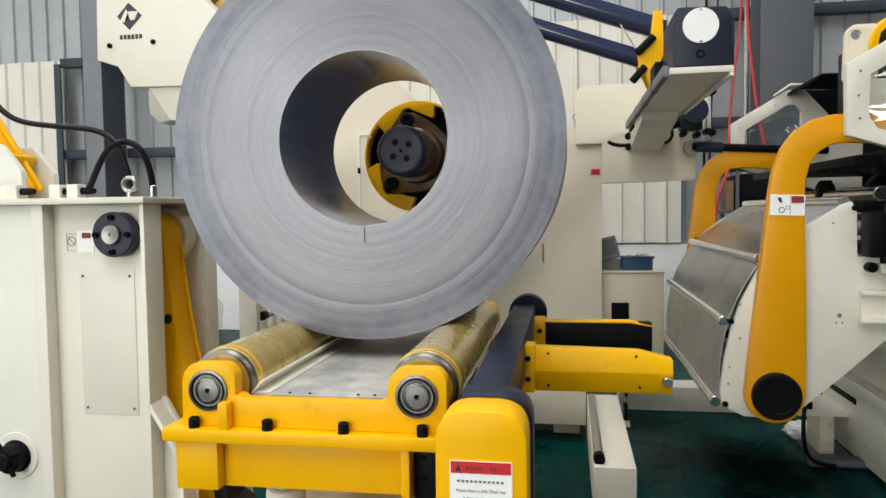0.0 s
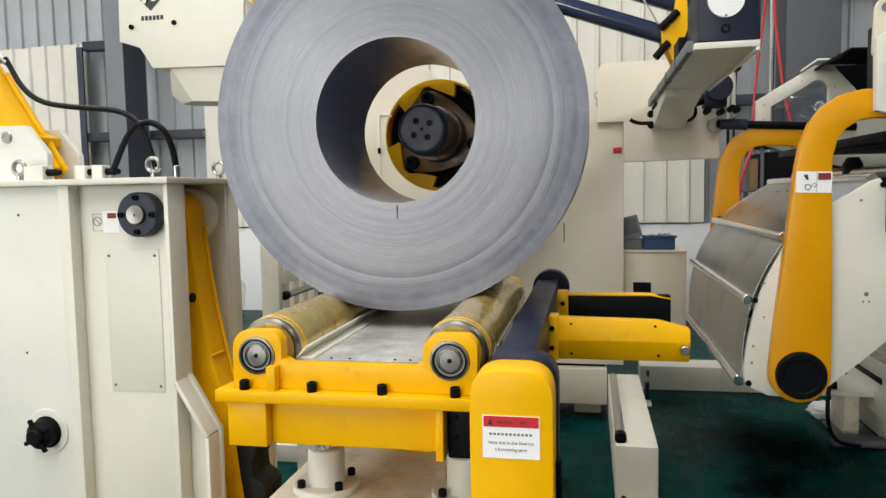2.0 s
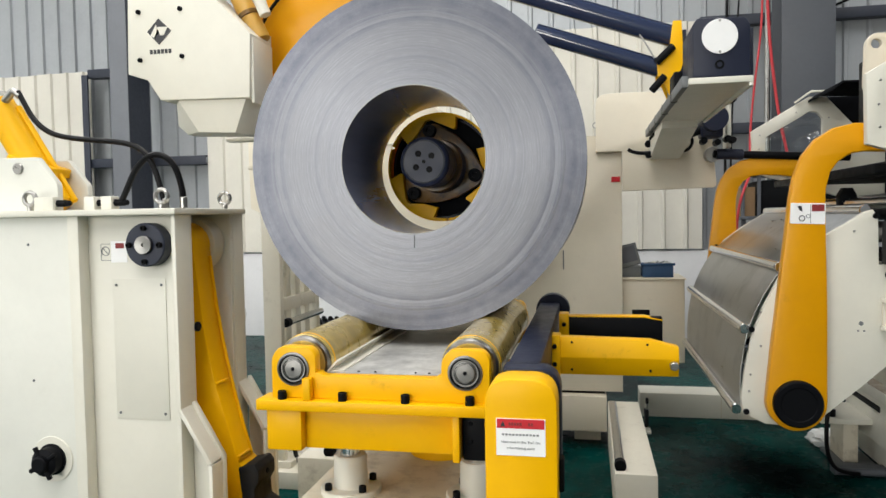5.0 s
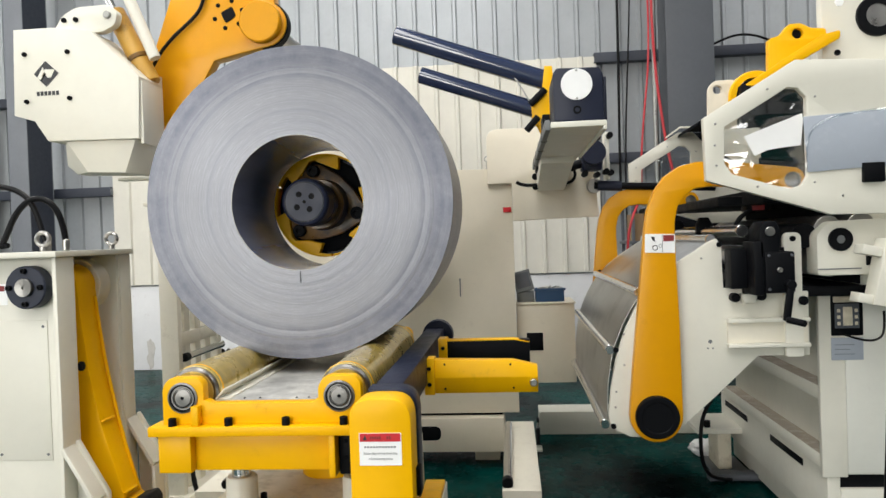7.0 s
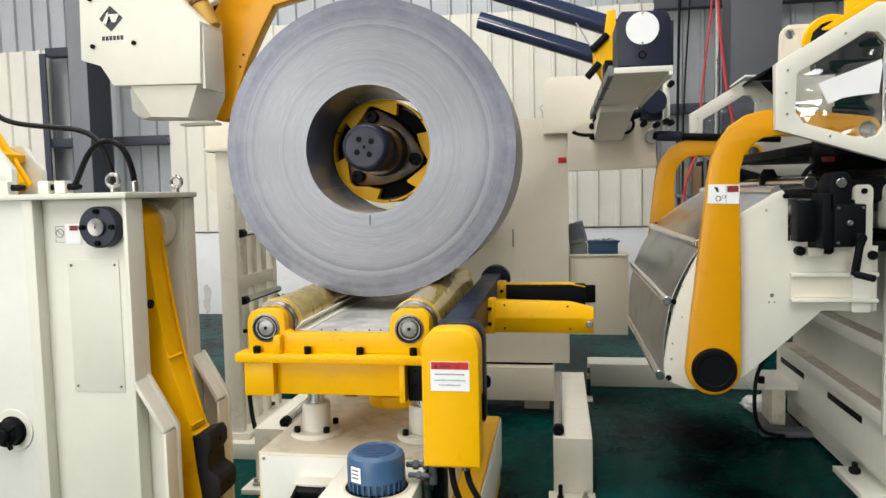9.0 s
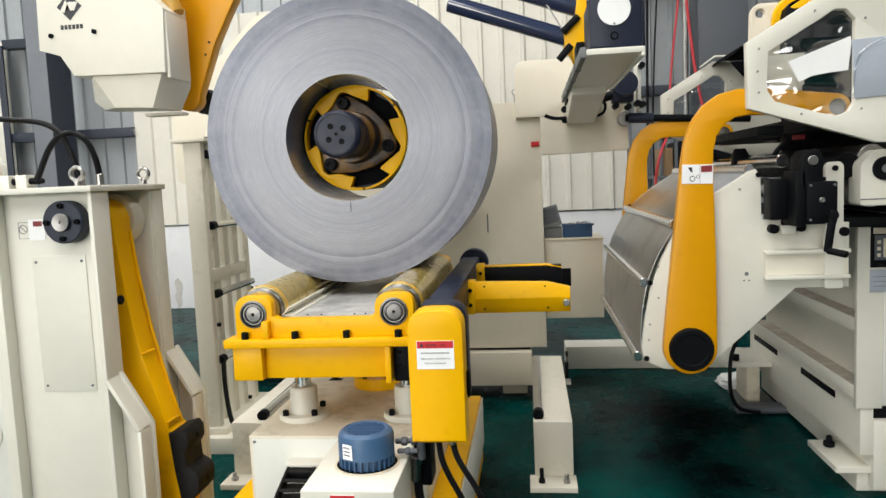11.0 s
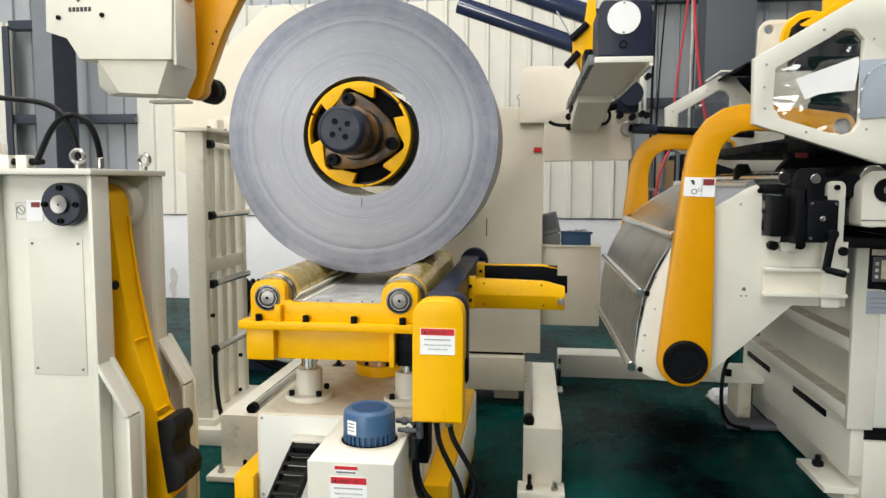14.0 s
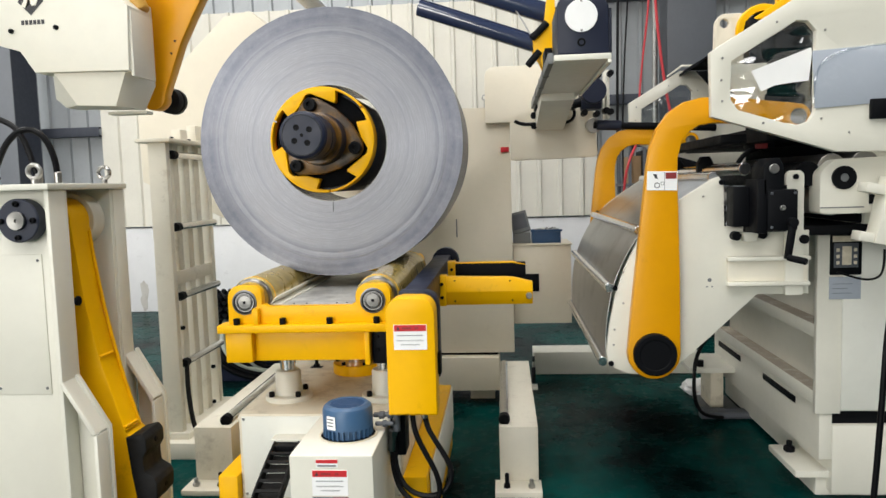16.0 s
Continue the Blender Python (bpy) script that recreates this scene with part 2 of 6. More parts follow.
def clear_film(name, gloss_share):
    """Crinkled clear plastic sheet: see-through, with sharp broken reflections."""
    m, nt, p = nodes_of(name)
    nt.nodes.remove(p)
    clear, gloss, mixer = nt.nodes.new("ShaderNodeBsdfTransparent"), nt.nodes.new("ShaderNodeBsdfGlossy"), nt.nodes.new("ShaderNodeMixShader")
    gloss.inputs["Roughness"].default_value = 0.05
    clear.inputs[0].default_value = (0.93, 0.95, 0.96, 1)
    nt.links.new(bump_of(nt, noise_of(nt, mapped(nt, (1.0, 1.0, 2.2)), 3.2, 1, 0.4), 1.0, 0.16), gloss.inputs["Normal"])
    mixer.inputs[0].default_value = gloss_share
    nt.links.new(clear.outputs[0], mixer.inputs[1])
    nt.links.new(gloss.outputs[0], mixer.inputs[2])
    nt.links.new(mixer.outputs[0], nt.nodes["Material Output"].inputs[0])
    return m


COIL, AMBER, FLOOR, FILM = coil_metal(), roller_coat(), epoxy_floor(), clear_film("clear_plastic_film", 0.14)
DULL_FILM = clear_film("hazy_plastic_film", 0.05)
PALEHOSE = paint("pale_green_hose", (0.42, 0.46, 0.40), 0.5, 0.4, (0.15, 0.15, 0.12))
HAZE = paint("milky_protective_film", (0.42, 0.46, 0.53), 0.2, 0.2, (0.6, 0.63, 0.68), coat=0.6, amount=0.55)


# ---- mesh helpers ----
def finish(bm, name, mat):
    bm.normal_update()
    for f in bm.faces:
        f.smooth = True
    for e in bm.edges:
        if len(e.link_faces) != 2 or e.calc_face_angle(0) > radians(32):
            e.smooth = False
    me = bpy.data.meshes.new(name)
    bm.to_mesh(me)
    bm.free()
    me.materials.append(mat)
    return me


def thing(name, loc, label, category, group="", kind=""):
    ob = new(name)
    ob.empty_display_size = 0.1
    ob.location = loc
    return tagged(ob, label, category, group, kind)


def root_of(ob):
    total = Vector((0, 0, 0))
    while ob is not None:
        total += ob.location
        ob = ob.parent
    return total


def part(name, bm, mat, parent, label=""):
    """One mesh, written in world metres, under a thing or a part."""
    ob = new(name, finish(bm, name, mat))
    ob.location = -root_of(parent)
    ob.parent = parent
    return tagged(ob, label)


def solo(name, bm, mat, label, category, group="", kind=""):
    """A thing that is one mesh."""
    ob = new(name, finish(bm, name, mat))
    return tagged(ob, label, category, group, kind)


def box(x0, x1, y0, y1, z0, z1, bev=0.004, seg=2):
    bm = bmesh.new()
    bmesh.ops.create_cube(bm, size=1)
    for v in bm.verts:
        v.co = (x0 + (v.co.x + 0.5) * (x1 - x0), y0 + (v.co.y + 0.5) * (y1 - y0), z0 + (v.co.z + 0.5) * (z1 - z0))
    if bev:
        bmesh.ops.bevel(bm, geom=bm.edges[:], offset=min(bev, 0.45 * min(x1 - x0, y1 - y0, z1 - z0)), segments=seg, affect="EDGES", profile=0.5)
    return bm


def lathe(centre, axis, profile, seg=32):
    """Profile of (along, radius) turned about an axis through centre; closed where the radius is 0."""
    bm = bmesh.new()
    ring = []
    for a, r in profile:
        if r <= 0:
            ring.append([bm.verts.new((a, 0, 0))])
        else:
            ring.append([bm.verts.new((a, r * math.cos(2 * math.pi * i / seg), r * math.sin(2 * math.pi * i / seg))) for i in range(seg)])
    for p, q in zip(ring, ring[1:]):
        for i in range(seg):
            j = (i + 1) % seg
            vs = [p[i % len(p)], p[j % len(p)], q[j % len(q)], q[i % len(q)]]
            vs = [v for k, v in enumerate(vs) if v not in vs[:k]]
            if len(vs) > 2:
                bm.faces.new(vs)
    bmesh.ops.recalc_face_normals(bm, faces=bm.faces[:])
    bm.transform(Matrix.Translation(centre) @ Vector((1, 0, 0)).rotation_difference(Vector(axis)).to_matrix().to_4x4())
    return bm


def rod(a, b, r, seg=24, bev=0.003):
    a, b = Vector(a), Vector(b)
    n = (b - a).length
    bev = min(bev, r * 0.4, n * 0.3)
    return lathe(a, b - a, ((0, 0), (0, r - bev), (bev, r), (n - bev, r), (n, r - bev), (n, 0)), seg)


def ring(centre, axis, r_in, r_out, thick, seg=40, bev=0.003):
    b = min(bev, (r_out - r_in) * 0.3, thick * 0.3)
    return lathe(centre, axis, ((0, r_in), (0, r_out - b), (b, r_out), (thick - b, r_out), (thick, r_out - b), (thick, r_in), (0, r_in)), seg)


def curve_mesh(cu):
    ob = bpy.data.objects.new("shape", cu)
    scene.collection.objects.link(ob)
    me = bpy.data.meshes.new_from_object(ob.evaluated_get(bpy.context.evaluated_depsgraph_get()))
    bm = bmesh.new()
    bm.from_mesh(me)
    bpy.data.objects.remove(ob)
    bpy.data.meshes.remove(me)
    bpy.data.curves.remove(cu)
    return bm


def circle(cx, cz, r, n=28):
    return [(cx + r * math.cos(2 * math.pi * i / n), cz + r * math.sin(2 * math.pi * i / n)) for i in range(n)]


def rounded(pts, r, n=5):
    """A polygon with its corners rounded; r is one radius or a list."""
    out = []
    for i, p in enumerate(pts):
        rr = r[i] if isinstance(r, (list, tuple)) else r
        p, a, b = Vector(p), Vector(pts[i - 1]), Vector(pts[(i + 1) % len(pts)])
        u, v = (a - p), (b - p)
        k = min(rr, u.length * 0.45, v.length * 0.45)
        if k < 1e-4:
            out.append(tuple(p))
            continue
        s, e = p + u.normalized() * k, p + v.normalized() * k
        for j in range(n + 1):
            t = j / n
            out.append(tuple(s * (1 - t) ** 2 + p * 2 * t * (1 - t) + e * t ** 2))
    return out


def plate(outline, y0, y1, holes=(), bev=0.003):
    """A plate with holes, cut from an outline of (x, z) and standing from y0 to y1."""
    cu = bpy.data.curves.new("outline", "CURVE")
    cu.dimensions, cu.fill_mode = "2D", "BOTH"
    for pts in (outline, *holes):
        sp = cu.splines.new("POLY")
        sp.points.add(len(pts) - 1)
        for q, (x, z) in zip(sp.points, pts):
            q.co = (x, z, 0, 1)
        sp.use_cyclic_u = True
    bev = min(bev, (y1 - y0) * 0.3)
    cu.extrude, cu.bevel_depth, cu.bevel_resolution, cu.offset = (y1 - y0) / 2 - bev, bev, 1, -bev
    bm = curve_mesh(cu)
    for v in bm.verts:
        v.co = (v.co.x, (y0 + y1) / 2 - v.co.z, v.co.y)
    bmesh.ops.remove_doubles(bm, verts=bm.verts[:], dist=1e-5)
    bmesh.ops.recalc_face_normals(bm, faces=bm.faces[:])
    return bm


def tube(points, r, seg=3):
    """A hose or bent bar through points."""
    cu = bpy.data.curves.new("run", "CURVE")
    cu.dimensions, cu.bevel_depth, cu.bevel_resolution, cu.use_fill_caps = "3D", r, seg, True
    sp = cu.splines.new("NURBS")
    sp.points.add(len(points) - 1)
    for q, p in zip(sp.points, points):
        q.co = (*p, 1)
    sp.use_endpoint_u, sp.order_u, sp.resolution_u = True, min(4, len(points)), 8
    return curve_mesh(cu)


def joined(*bms):
    out = bmesh.new()
    for b in bms:
        me = bpy.data.meshes.new("tmp")
        b.to_mesh(me)
        b.free()
        out.from_mesh(me)
        bpy.data.meshes.remove(me)
    return out


def turned(bm, m):
    bm.transform(m)
    return bm


def about(centre, axis, degrees):
    c = Matrix.Translation(centre)
    return c @ Matrix.Rotation(radians(degrees), 4, axis) @ c.inverted()


def bolt(at, axis, r=0.011, h=0.016):
    """Socket-head cap screw, seated at a point and standing out along the axis."""
    return lathe(at, axis, ((-0.003, 0), (-0.003, r), (h - 0.002, r), (h, r - 0.002), (h, r * 0.55), (h * 0.5, r * 0.5), (h * 0.5, 0)), 12)


def eye_bolt(at, parent):
    x, y, z = at
    b = lathe((x, y, z + 0.045), (0, 1, 0), [(0.009 * math.sin(2 * math.pi * i / 8), 0.024 + 0.008 * math.cos(2 * math.pi * i / 8)) for i in range(9)], 20)
    return part("eye_bolt", joined(rod((x, y, z - 0.002), (x, y, z + 0.02), 0.012, 12), b), STEEL, parent)


def words(text, size, at, mat, parent, name="lettering"):
    cu = bpy.data.curves.new("words", "FONT")
    cu.body, cu.size, cu.align_x, cu.extrude = text, size, "CENTER", 0.0004
    bm = curve_mesh(cu)
    bm.transform(pose(*at, 90, 0, 0))
    return part(name, bm, mat, parent)


def warning_label(x0, x1, z0, z1, y, parent):
    """Printed safety sticker: red band, a line of unreadable characters and two lines of words."""
    w, h = x1 - x0, z1 - z0
    lab = part("warning_label", box(x0, x1, y - 0.002, y, z0, z1, 0), LABEL, parent, "white warning sticker with a red band")
    part("red_band", box(x0 + 0.002, x1 - 0.002, y - 0.003, y - 0.002, z1 - 0.26 * h, z1 - 0.01 * h, 0), RED, lab)
    tri = [(x0 + 0.09 * w, z1 - 0.21 * h), (x0 + 0.19 * w, z1 - 0.21 * h), (x0 + 0.14 * w, z1 - 0.06 * h)]
    part("triangle", plate(tri, y - 0.0042, y - 0.003, bev=0), INK, lab)
    for k in range(11):
        xa = x0 + w * (0.12 + 0.07 * k)
        part("character_bar", box(xa, xa + w * 0.045, y - 0.003, y - 0.002, z1 - 0.455 * h, z1 - 0.405 * h, 0), MIDINK, lab)
    for k in range(7):
        xa = x0 + w * (0.26 + 0.055 * k) + (w * 0.12 if k > 4 else 0)
        part("band_bar", box(xa, xa + w * 0.042, y - 0.0042, y - 0.003, z1 - 0.18 * h, z1 - 0.1 * h, 0), DARKRED, lab)
    words("Note that in this Shell has", 0.1 * h, ((x0 + x1) / 2, y - 0.0026, z1 - 0.66 * h), MIDINK, lab)
    words("a functioning parts", 0.1 * h, ((x0 + x1) / 2, y - 0.0026, z1 - 0.82 * h), MIDINK, lab)
    return lab


# ---- the hall ----
def grid_wall(axis, at, thick, u0, u1, z0, z1, opening=None):
    """A wall of thickness thick, with one opening (u, u, z, z), from butted blocks."""
    def blk(a, b, c, d):
        return box(a, b, at, at + thick, c, d, 0) if axis == "y" else box(at, at + thick, a, b, c, d, 0)
    if not opening:
        return blk(u0, u1, z0, z1)
    a, b, c, d = opening
    out = [blk(u0, a, z0, z1), blk(b, u1, z0, z1), blk(a, b, d, z1)]
    if c > z0:
        out.append(blk(a, b, z0, c))
    return joined(*out)


def corrugated(x0, x1, y, z0, z1, pitch, depth, top=0.35, thick=0.004):
    """Profiled sheet standing along x: flat pans with trapezoid ribs towards -y."""
    bm = bmesh.new()
    prof = []
    x = x0
    while x < x1:
        for f, d in ((0.0, 0), (0.72, 0), (0.78, 1), (0.92, 1), (0.98, 0)):
            if f < 1.0 and x + f * pitch <= x1:
                prof.append((x + f * pitch, y - d * depth))
        x += pitch
    prof.append((x1, y))
    cols = []
    for px, py in prof:
        cols.append([bm.verts.new((px, py, z0)), bm.verts.new((px, py, z1)), bm.verts.new((px, py + thick, z1)), bm.verts.new((px, py + thick, z0))])
    for a, b in zip(cols, cols[1:]):
        for k in range(4):
            bm.faces.new((a[k], a[(k + 1) % 4], b[(k + 1) % 4], b[k]))
    bm.faces.new(cols[0])
    bm.faces.new(cols[-1])
    bmesh.ops.recalc_face_normals(bm, faces=bm.faces[:])
    return bm


solo("floor", box(-14.3, 14.3, -12.3, 9.75, -0.2, 0, 0), FLOOR, "dark green epoxy coated workshop floor, scuffed and dusty", "floor", kind="structure")
dado = solo("wall_north", box(-14, 14, 9.22, 9.5, 0, 1.12, 0.01), MASONRY, "whitewashed masonry dado wall with stains", "wall", kind="structure")
random.seed(17)
flake = []
for k in range(18):
    a = 2 * math.pi * k / 18
    flake.append((-4.72 + 0.06 * math.cos(a) * random.uniform(0.5, 1.2), 0.23 + 0.23 * math.sin(a) * random.uniform(0.7, 1.1)))
part("bare_patch", plate(flake, 9.215, 9.222, bev=0.001), PLASTER, dado, "grey patch of flaked plaster")
north = solo("wall_north_upper", corrugated(-14, 14, 9.40, 1.121, 8.3, 0.26, 0.035), GALV, "galvanised ribbed metal cladding sheet wall", "wall", kind="structure")
for i, (xa, xb, zt) in enumerate(((-14.0, -6.9, 3.68), (-5.15, 1.25, 3.83), (3.6, 14.0, 3.83))):
    x = xa
    while x < xb - 0.05:
        e = min(x + 1.04, xb)
        part("cladding_sheet", corrugated(x + 0.003, e, 9.20, 1.14, zt + 0.006 * math.sin(3 * x), 0.26, 0.035), CLAD, north, "cream ribbed steel cladding sheet")
        x = e
# East, west and south walls and roof are unseen, added to close the hall.
solo("wall_east", grid_wall("x", 14, 0.3, -12, 9.75, 0, 8.3), HALLWALL, "plain hall side wall", "wall", kind="structure")
solo("wall_west", grid_wall("x", -14.3, 0.3, -12, 9.75, 0, 8.3, (-6, 7, 2.5, 6.3)), HALLWALL, "unseen plain hall side wall with an assumed window band", "wall", kind="structure")
solo("wall_south", grid_wall("y", -12.3, 0.3, -14, 14, 0, 8.3, (-11.5, -1.5, 0, 5.2)), HALLWALL, "unseen plain hall end wall with an assumed wide doorway", "wall", kind="structure")
roof = []
edges = [-14.3] + [e for s in SKYLIGHTS for e in s] + [14.3]
for xa, xb in zip(edges[::2], edges[1::2]):
    roof.append(box(xa, xb, -12.3, 9.75, 8.31, 8.5, 0))
for xa, xb in SKYLIGHTS:
    roof += [box(xa, xb, -12.3, -10, 8.31, 8.5, 0), box(xa, xb, 8, 9.75, 8.31, 8.5, 0)]
solo("ceiling", joined(*roof), GALV, "unseen sheet metal hall roof with assumed skylight strips", "ceiling", kind="structure")


def steel_column(name, x0, x1, y0, y1, mat):
    w = thing(name, ((x0 + x1) / 2, (y0 + y1) / 2, 0), "dark grey painted steel building column against the wall", "column", kind="structure")
    part("flange", box(x0, x1, y0, y0 + 0.016, 0.02, 8.31, 0.002), mat, w)
    part("flange", box(x0, x1, y1 - 0.016, y1, 0.02, 8.31, 0.002), mat, w)
    c = (x0 + x1) / 2
    part("web", box(c - 0.007, c + 0.007, y0 + 0.016, y1 - 0.016, 0.02, 8.31, 0), mat, w)
    # Side takes the darker girt colour to put the web's shade into the paint.
    part("shaded_side", box(x1 - 0.014, x1 - 0.004, y0 + 0.017, y1 - 0.017, 0.02, 8.31, 0), GIRT, w, "boxed column side, coloured darker for the shade on its web")
    part("base_plate", box(x0 - 0.06, x1 + 0.06, y0 - 0.05, y1, 0, 0.02, 0.002), mat, w)


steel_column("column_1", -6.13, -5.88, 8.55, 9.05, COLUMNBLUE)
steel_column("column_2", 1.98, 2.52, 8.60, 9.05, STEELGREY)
for xa, xb, z in ((-6.9, -5.15, 2.40), (-6.9, -5.15, 3.64), (1.22, 3.7, 2.55), (1.22, 3.7, 3.80)):
    solo("girt_rail", joined(box(xa, xb, 9.14, 9.15, z - 0.06, z + 0.06, 0.002), box(xa, xb, 9.15, 9.28, z + 0.048, z + 0.06, 0.002), box(xa, xb, 9.15, 9.28, z - 0.06, z - 0.048, 0.002)),
         GIRT, "slate painted steel girt rail on the ribbed wall", "girt", "wall girts", "structure")


def wall_hose(points, r, mat, name, label, category):
    return solo(name, tube(points, r), mat, label, category)


wall_hose([(1.74, 8.5, 8.3), (1.74, 8.5, 5.2), (1.80, 8.52, 3.8), (1.70, 8.5, 3.1), (1.64, 8.5, 2.5), (1.62, 8.4, 2.2), (1.50, 7.8, 2.02), (1.342, 6.98, 1.894), (1.209, 6.95, 1.66), (1.21, 7.02, 1.2), (1.25, 7.1, 0.016)], 0.012, REDHOSE, "air_hose", "red rubber air hose hanging down the wall", "hose")
wall_hose([(1.80, 8.5, 8.3), (1.80, 8.5, 5.0), (1.80, 8.52, 3.7), (1.88, 8.5, 3.0), (1.95, 8.5, 2.4), (2.1, 8.4, 1.8), (2.0, 8.2, 0.6)], 0.016, REDHOSE, "air_hose", "red rubber air hose hanging down the wall", "hose")
wall_hose([(1.50, 9.1, 8.3), (1.52, 9.1, 5), (1.50, 9.08, 3.2), (1.48, 9.1, 2.3), (1.50, 9.1, 1.3)], 0.016, CABLE, "power_cable", "black cable sagging down the ribbed wall", "cable")
wall_hose([(1.66, 9.05, 4.6), (1.60, 9.0, 3.4), (1.52, 9.05, 2.7), (1.55, 9.05, 1.5)], 0.01, CABLE, "power_cable", "thin dark cable on the ribbed wall", "cable")
wall_hose([(2.55, 9.2, 3.86), (2.62, 9.17, 3.86), (2.85, 9.12, 3.98), (3.15, 9.12, 3.98), (3.4, 9.17, 3.862), (3.5, 9.2, 3.862)], 0.014, CABLE, "power_cable", "dark cable looped over the wall girt", "cable")
solo("jamb_post", box(-6.97, -6.88, 9.10, 9.13, 0.0, 3.62, 0.003), GIRT, "dark blue steel jamb post at the cladding edge", "jamb post", kind="structure")
wall_hose([(1.86, 8.7, 8.3), (1.86, 8.7, 4), (1.86, 8.7, 1.0)], 0.03, STEEL, "conduit_pipe", "galvanised conduit pipe beside the column", "pipe")


# ---- the coil and the car that carries it ----
SLIDE = [(0, 0.000), (0.5, 0.029), (1, 0.059), (1.5, 0.093), (2, 0.124), (2.5, 0.154), (3, 0.185), (5.5, 0.344), (6, 0.356), (6.5, 0.377), (7, 0.414), (7.5, 0.441), (8, 0.481), (8.5, 0.517), (9, 0.552), (9.5, 0.572), (12, 0.730), (12.5, 0.758), (13, 0.787), (13.5, 0.817), (14, 0.847), (14.5, 0.878), (15, 0.906), (15.5, 0.931), (16, 0.957)]
CX, CZ = -0.669, 1.772


def steel_coil():
    random.seed(4)
    y0, y1, r0, r1 = 2.18, 2.69, 0.254, 0.585
    front = []
    n = 96
    drift = 0.0
    for i in range(n + 1):
        drift = 0.86 * drift + random.uniform(-0.0001, 0.0001)
        step = drift + (0.00035 if i in (66, 67, 76) else 0.0)
        front.append((y0 + step, r0 + (r1 - r0) * i / n))
    back = [(y1 + random.uniform(-0.002, 0.002), r0 + (r1 - r0) * i / 24) for i in range(24, -1, -1)]
    ob = new("steel_coil", finish(lathe((0, 0, 0), (0, 1, 0), [(a - y0, r) for a, r in front + back + [front[0]]], 144), "steel_coil", COIL))
    ob.location = (CX, y0, CZ)
    tagged(ob, "large wound coil of bare grey sheet steel strip on rollers", "steel coil")
    part("bore_wrap", lathe((CX, 0, CZ), (0, 1, 0), ((y0 + 0.001, 0.2545), (y0 + 0.001, 0.2525), (y1 - 0.001, 0.2525), (y1 - 0.001, 0.2545)), 144), BORE, ob, "smooth darker innermost wrap of the coil")
    part("bore_lip", ring((CX, y0 - 0.0015, CZ), (0, 1, 0), 0.2518, 0.2545, 0.003, 144, 0.0008), DULL_STEEL, ob, "bright inner wrap edge")
    part("strip_tail", box(CX + 0.002, CX + 0.005, y0 - 0.003, y0 + 0.2, CZ - 0.30, CZ - 0.257, 0.001), INK, ob, "dark scratch at the inner strip end")
    return ob


def folded_arm(x0, x1, y, z0, zm, z1):
    """Pressed arm: the face stands out along a crease at zm, and the top slopes down towards the tip."""
    bm = bmesh.new()
    cols = []
    for x, top in ((x0, z1), (x1 - 0.09, z1 - 0.008), (x1, z1 - 0.03)):
        cols.append([bm.verts.new((x, yy, zz)) for yy, zz in ((y + 0.012, z0), (y - 0.010, zm), (y, top), (y + 0.05, top), (y + 0.05, z0))])
    for a, b in zip(cols, cols[1:]):
        for k in range(5):
            bm.faces.new((a[k], a[(k + 1) % 5], b[(k + 1) % 5], b[k]))
    bm.faces.new(cols[0])
    bm.faces.new(cols[-1])
    bmesh.ops.recalc_face_normals(bm, faces=bm.faces[:])
    bmesh.ops.bevel(bm, geom=bm.edges[:], offset=0.003, segments=2, affect="EDGES", profile=0.5)
    return bm


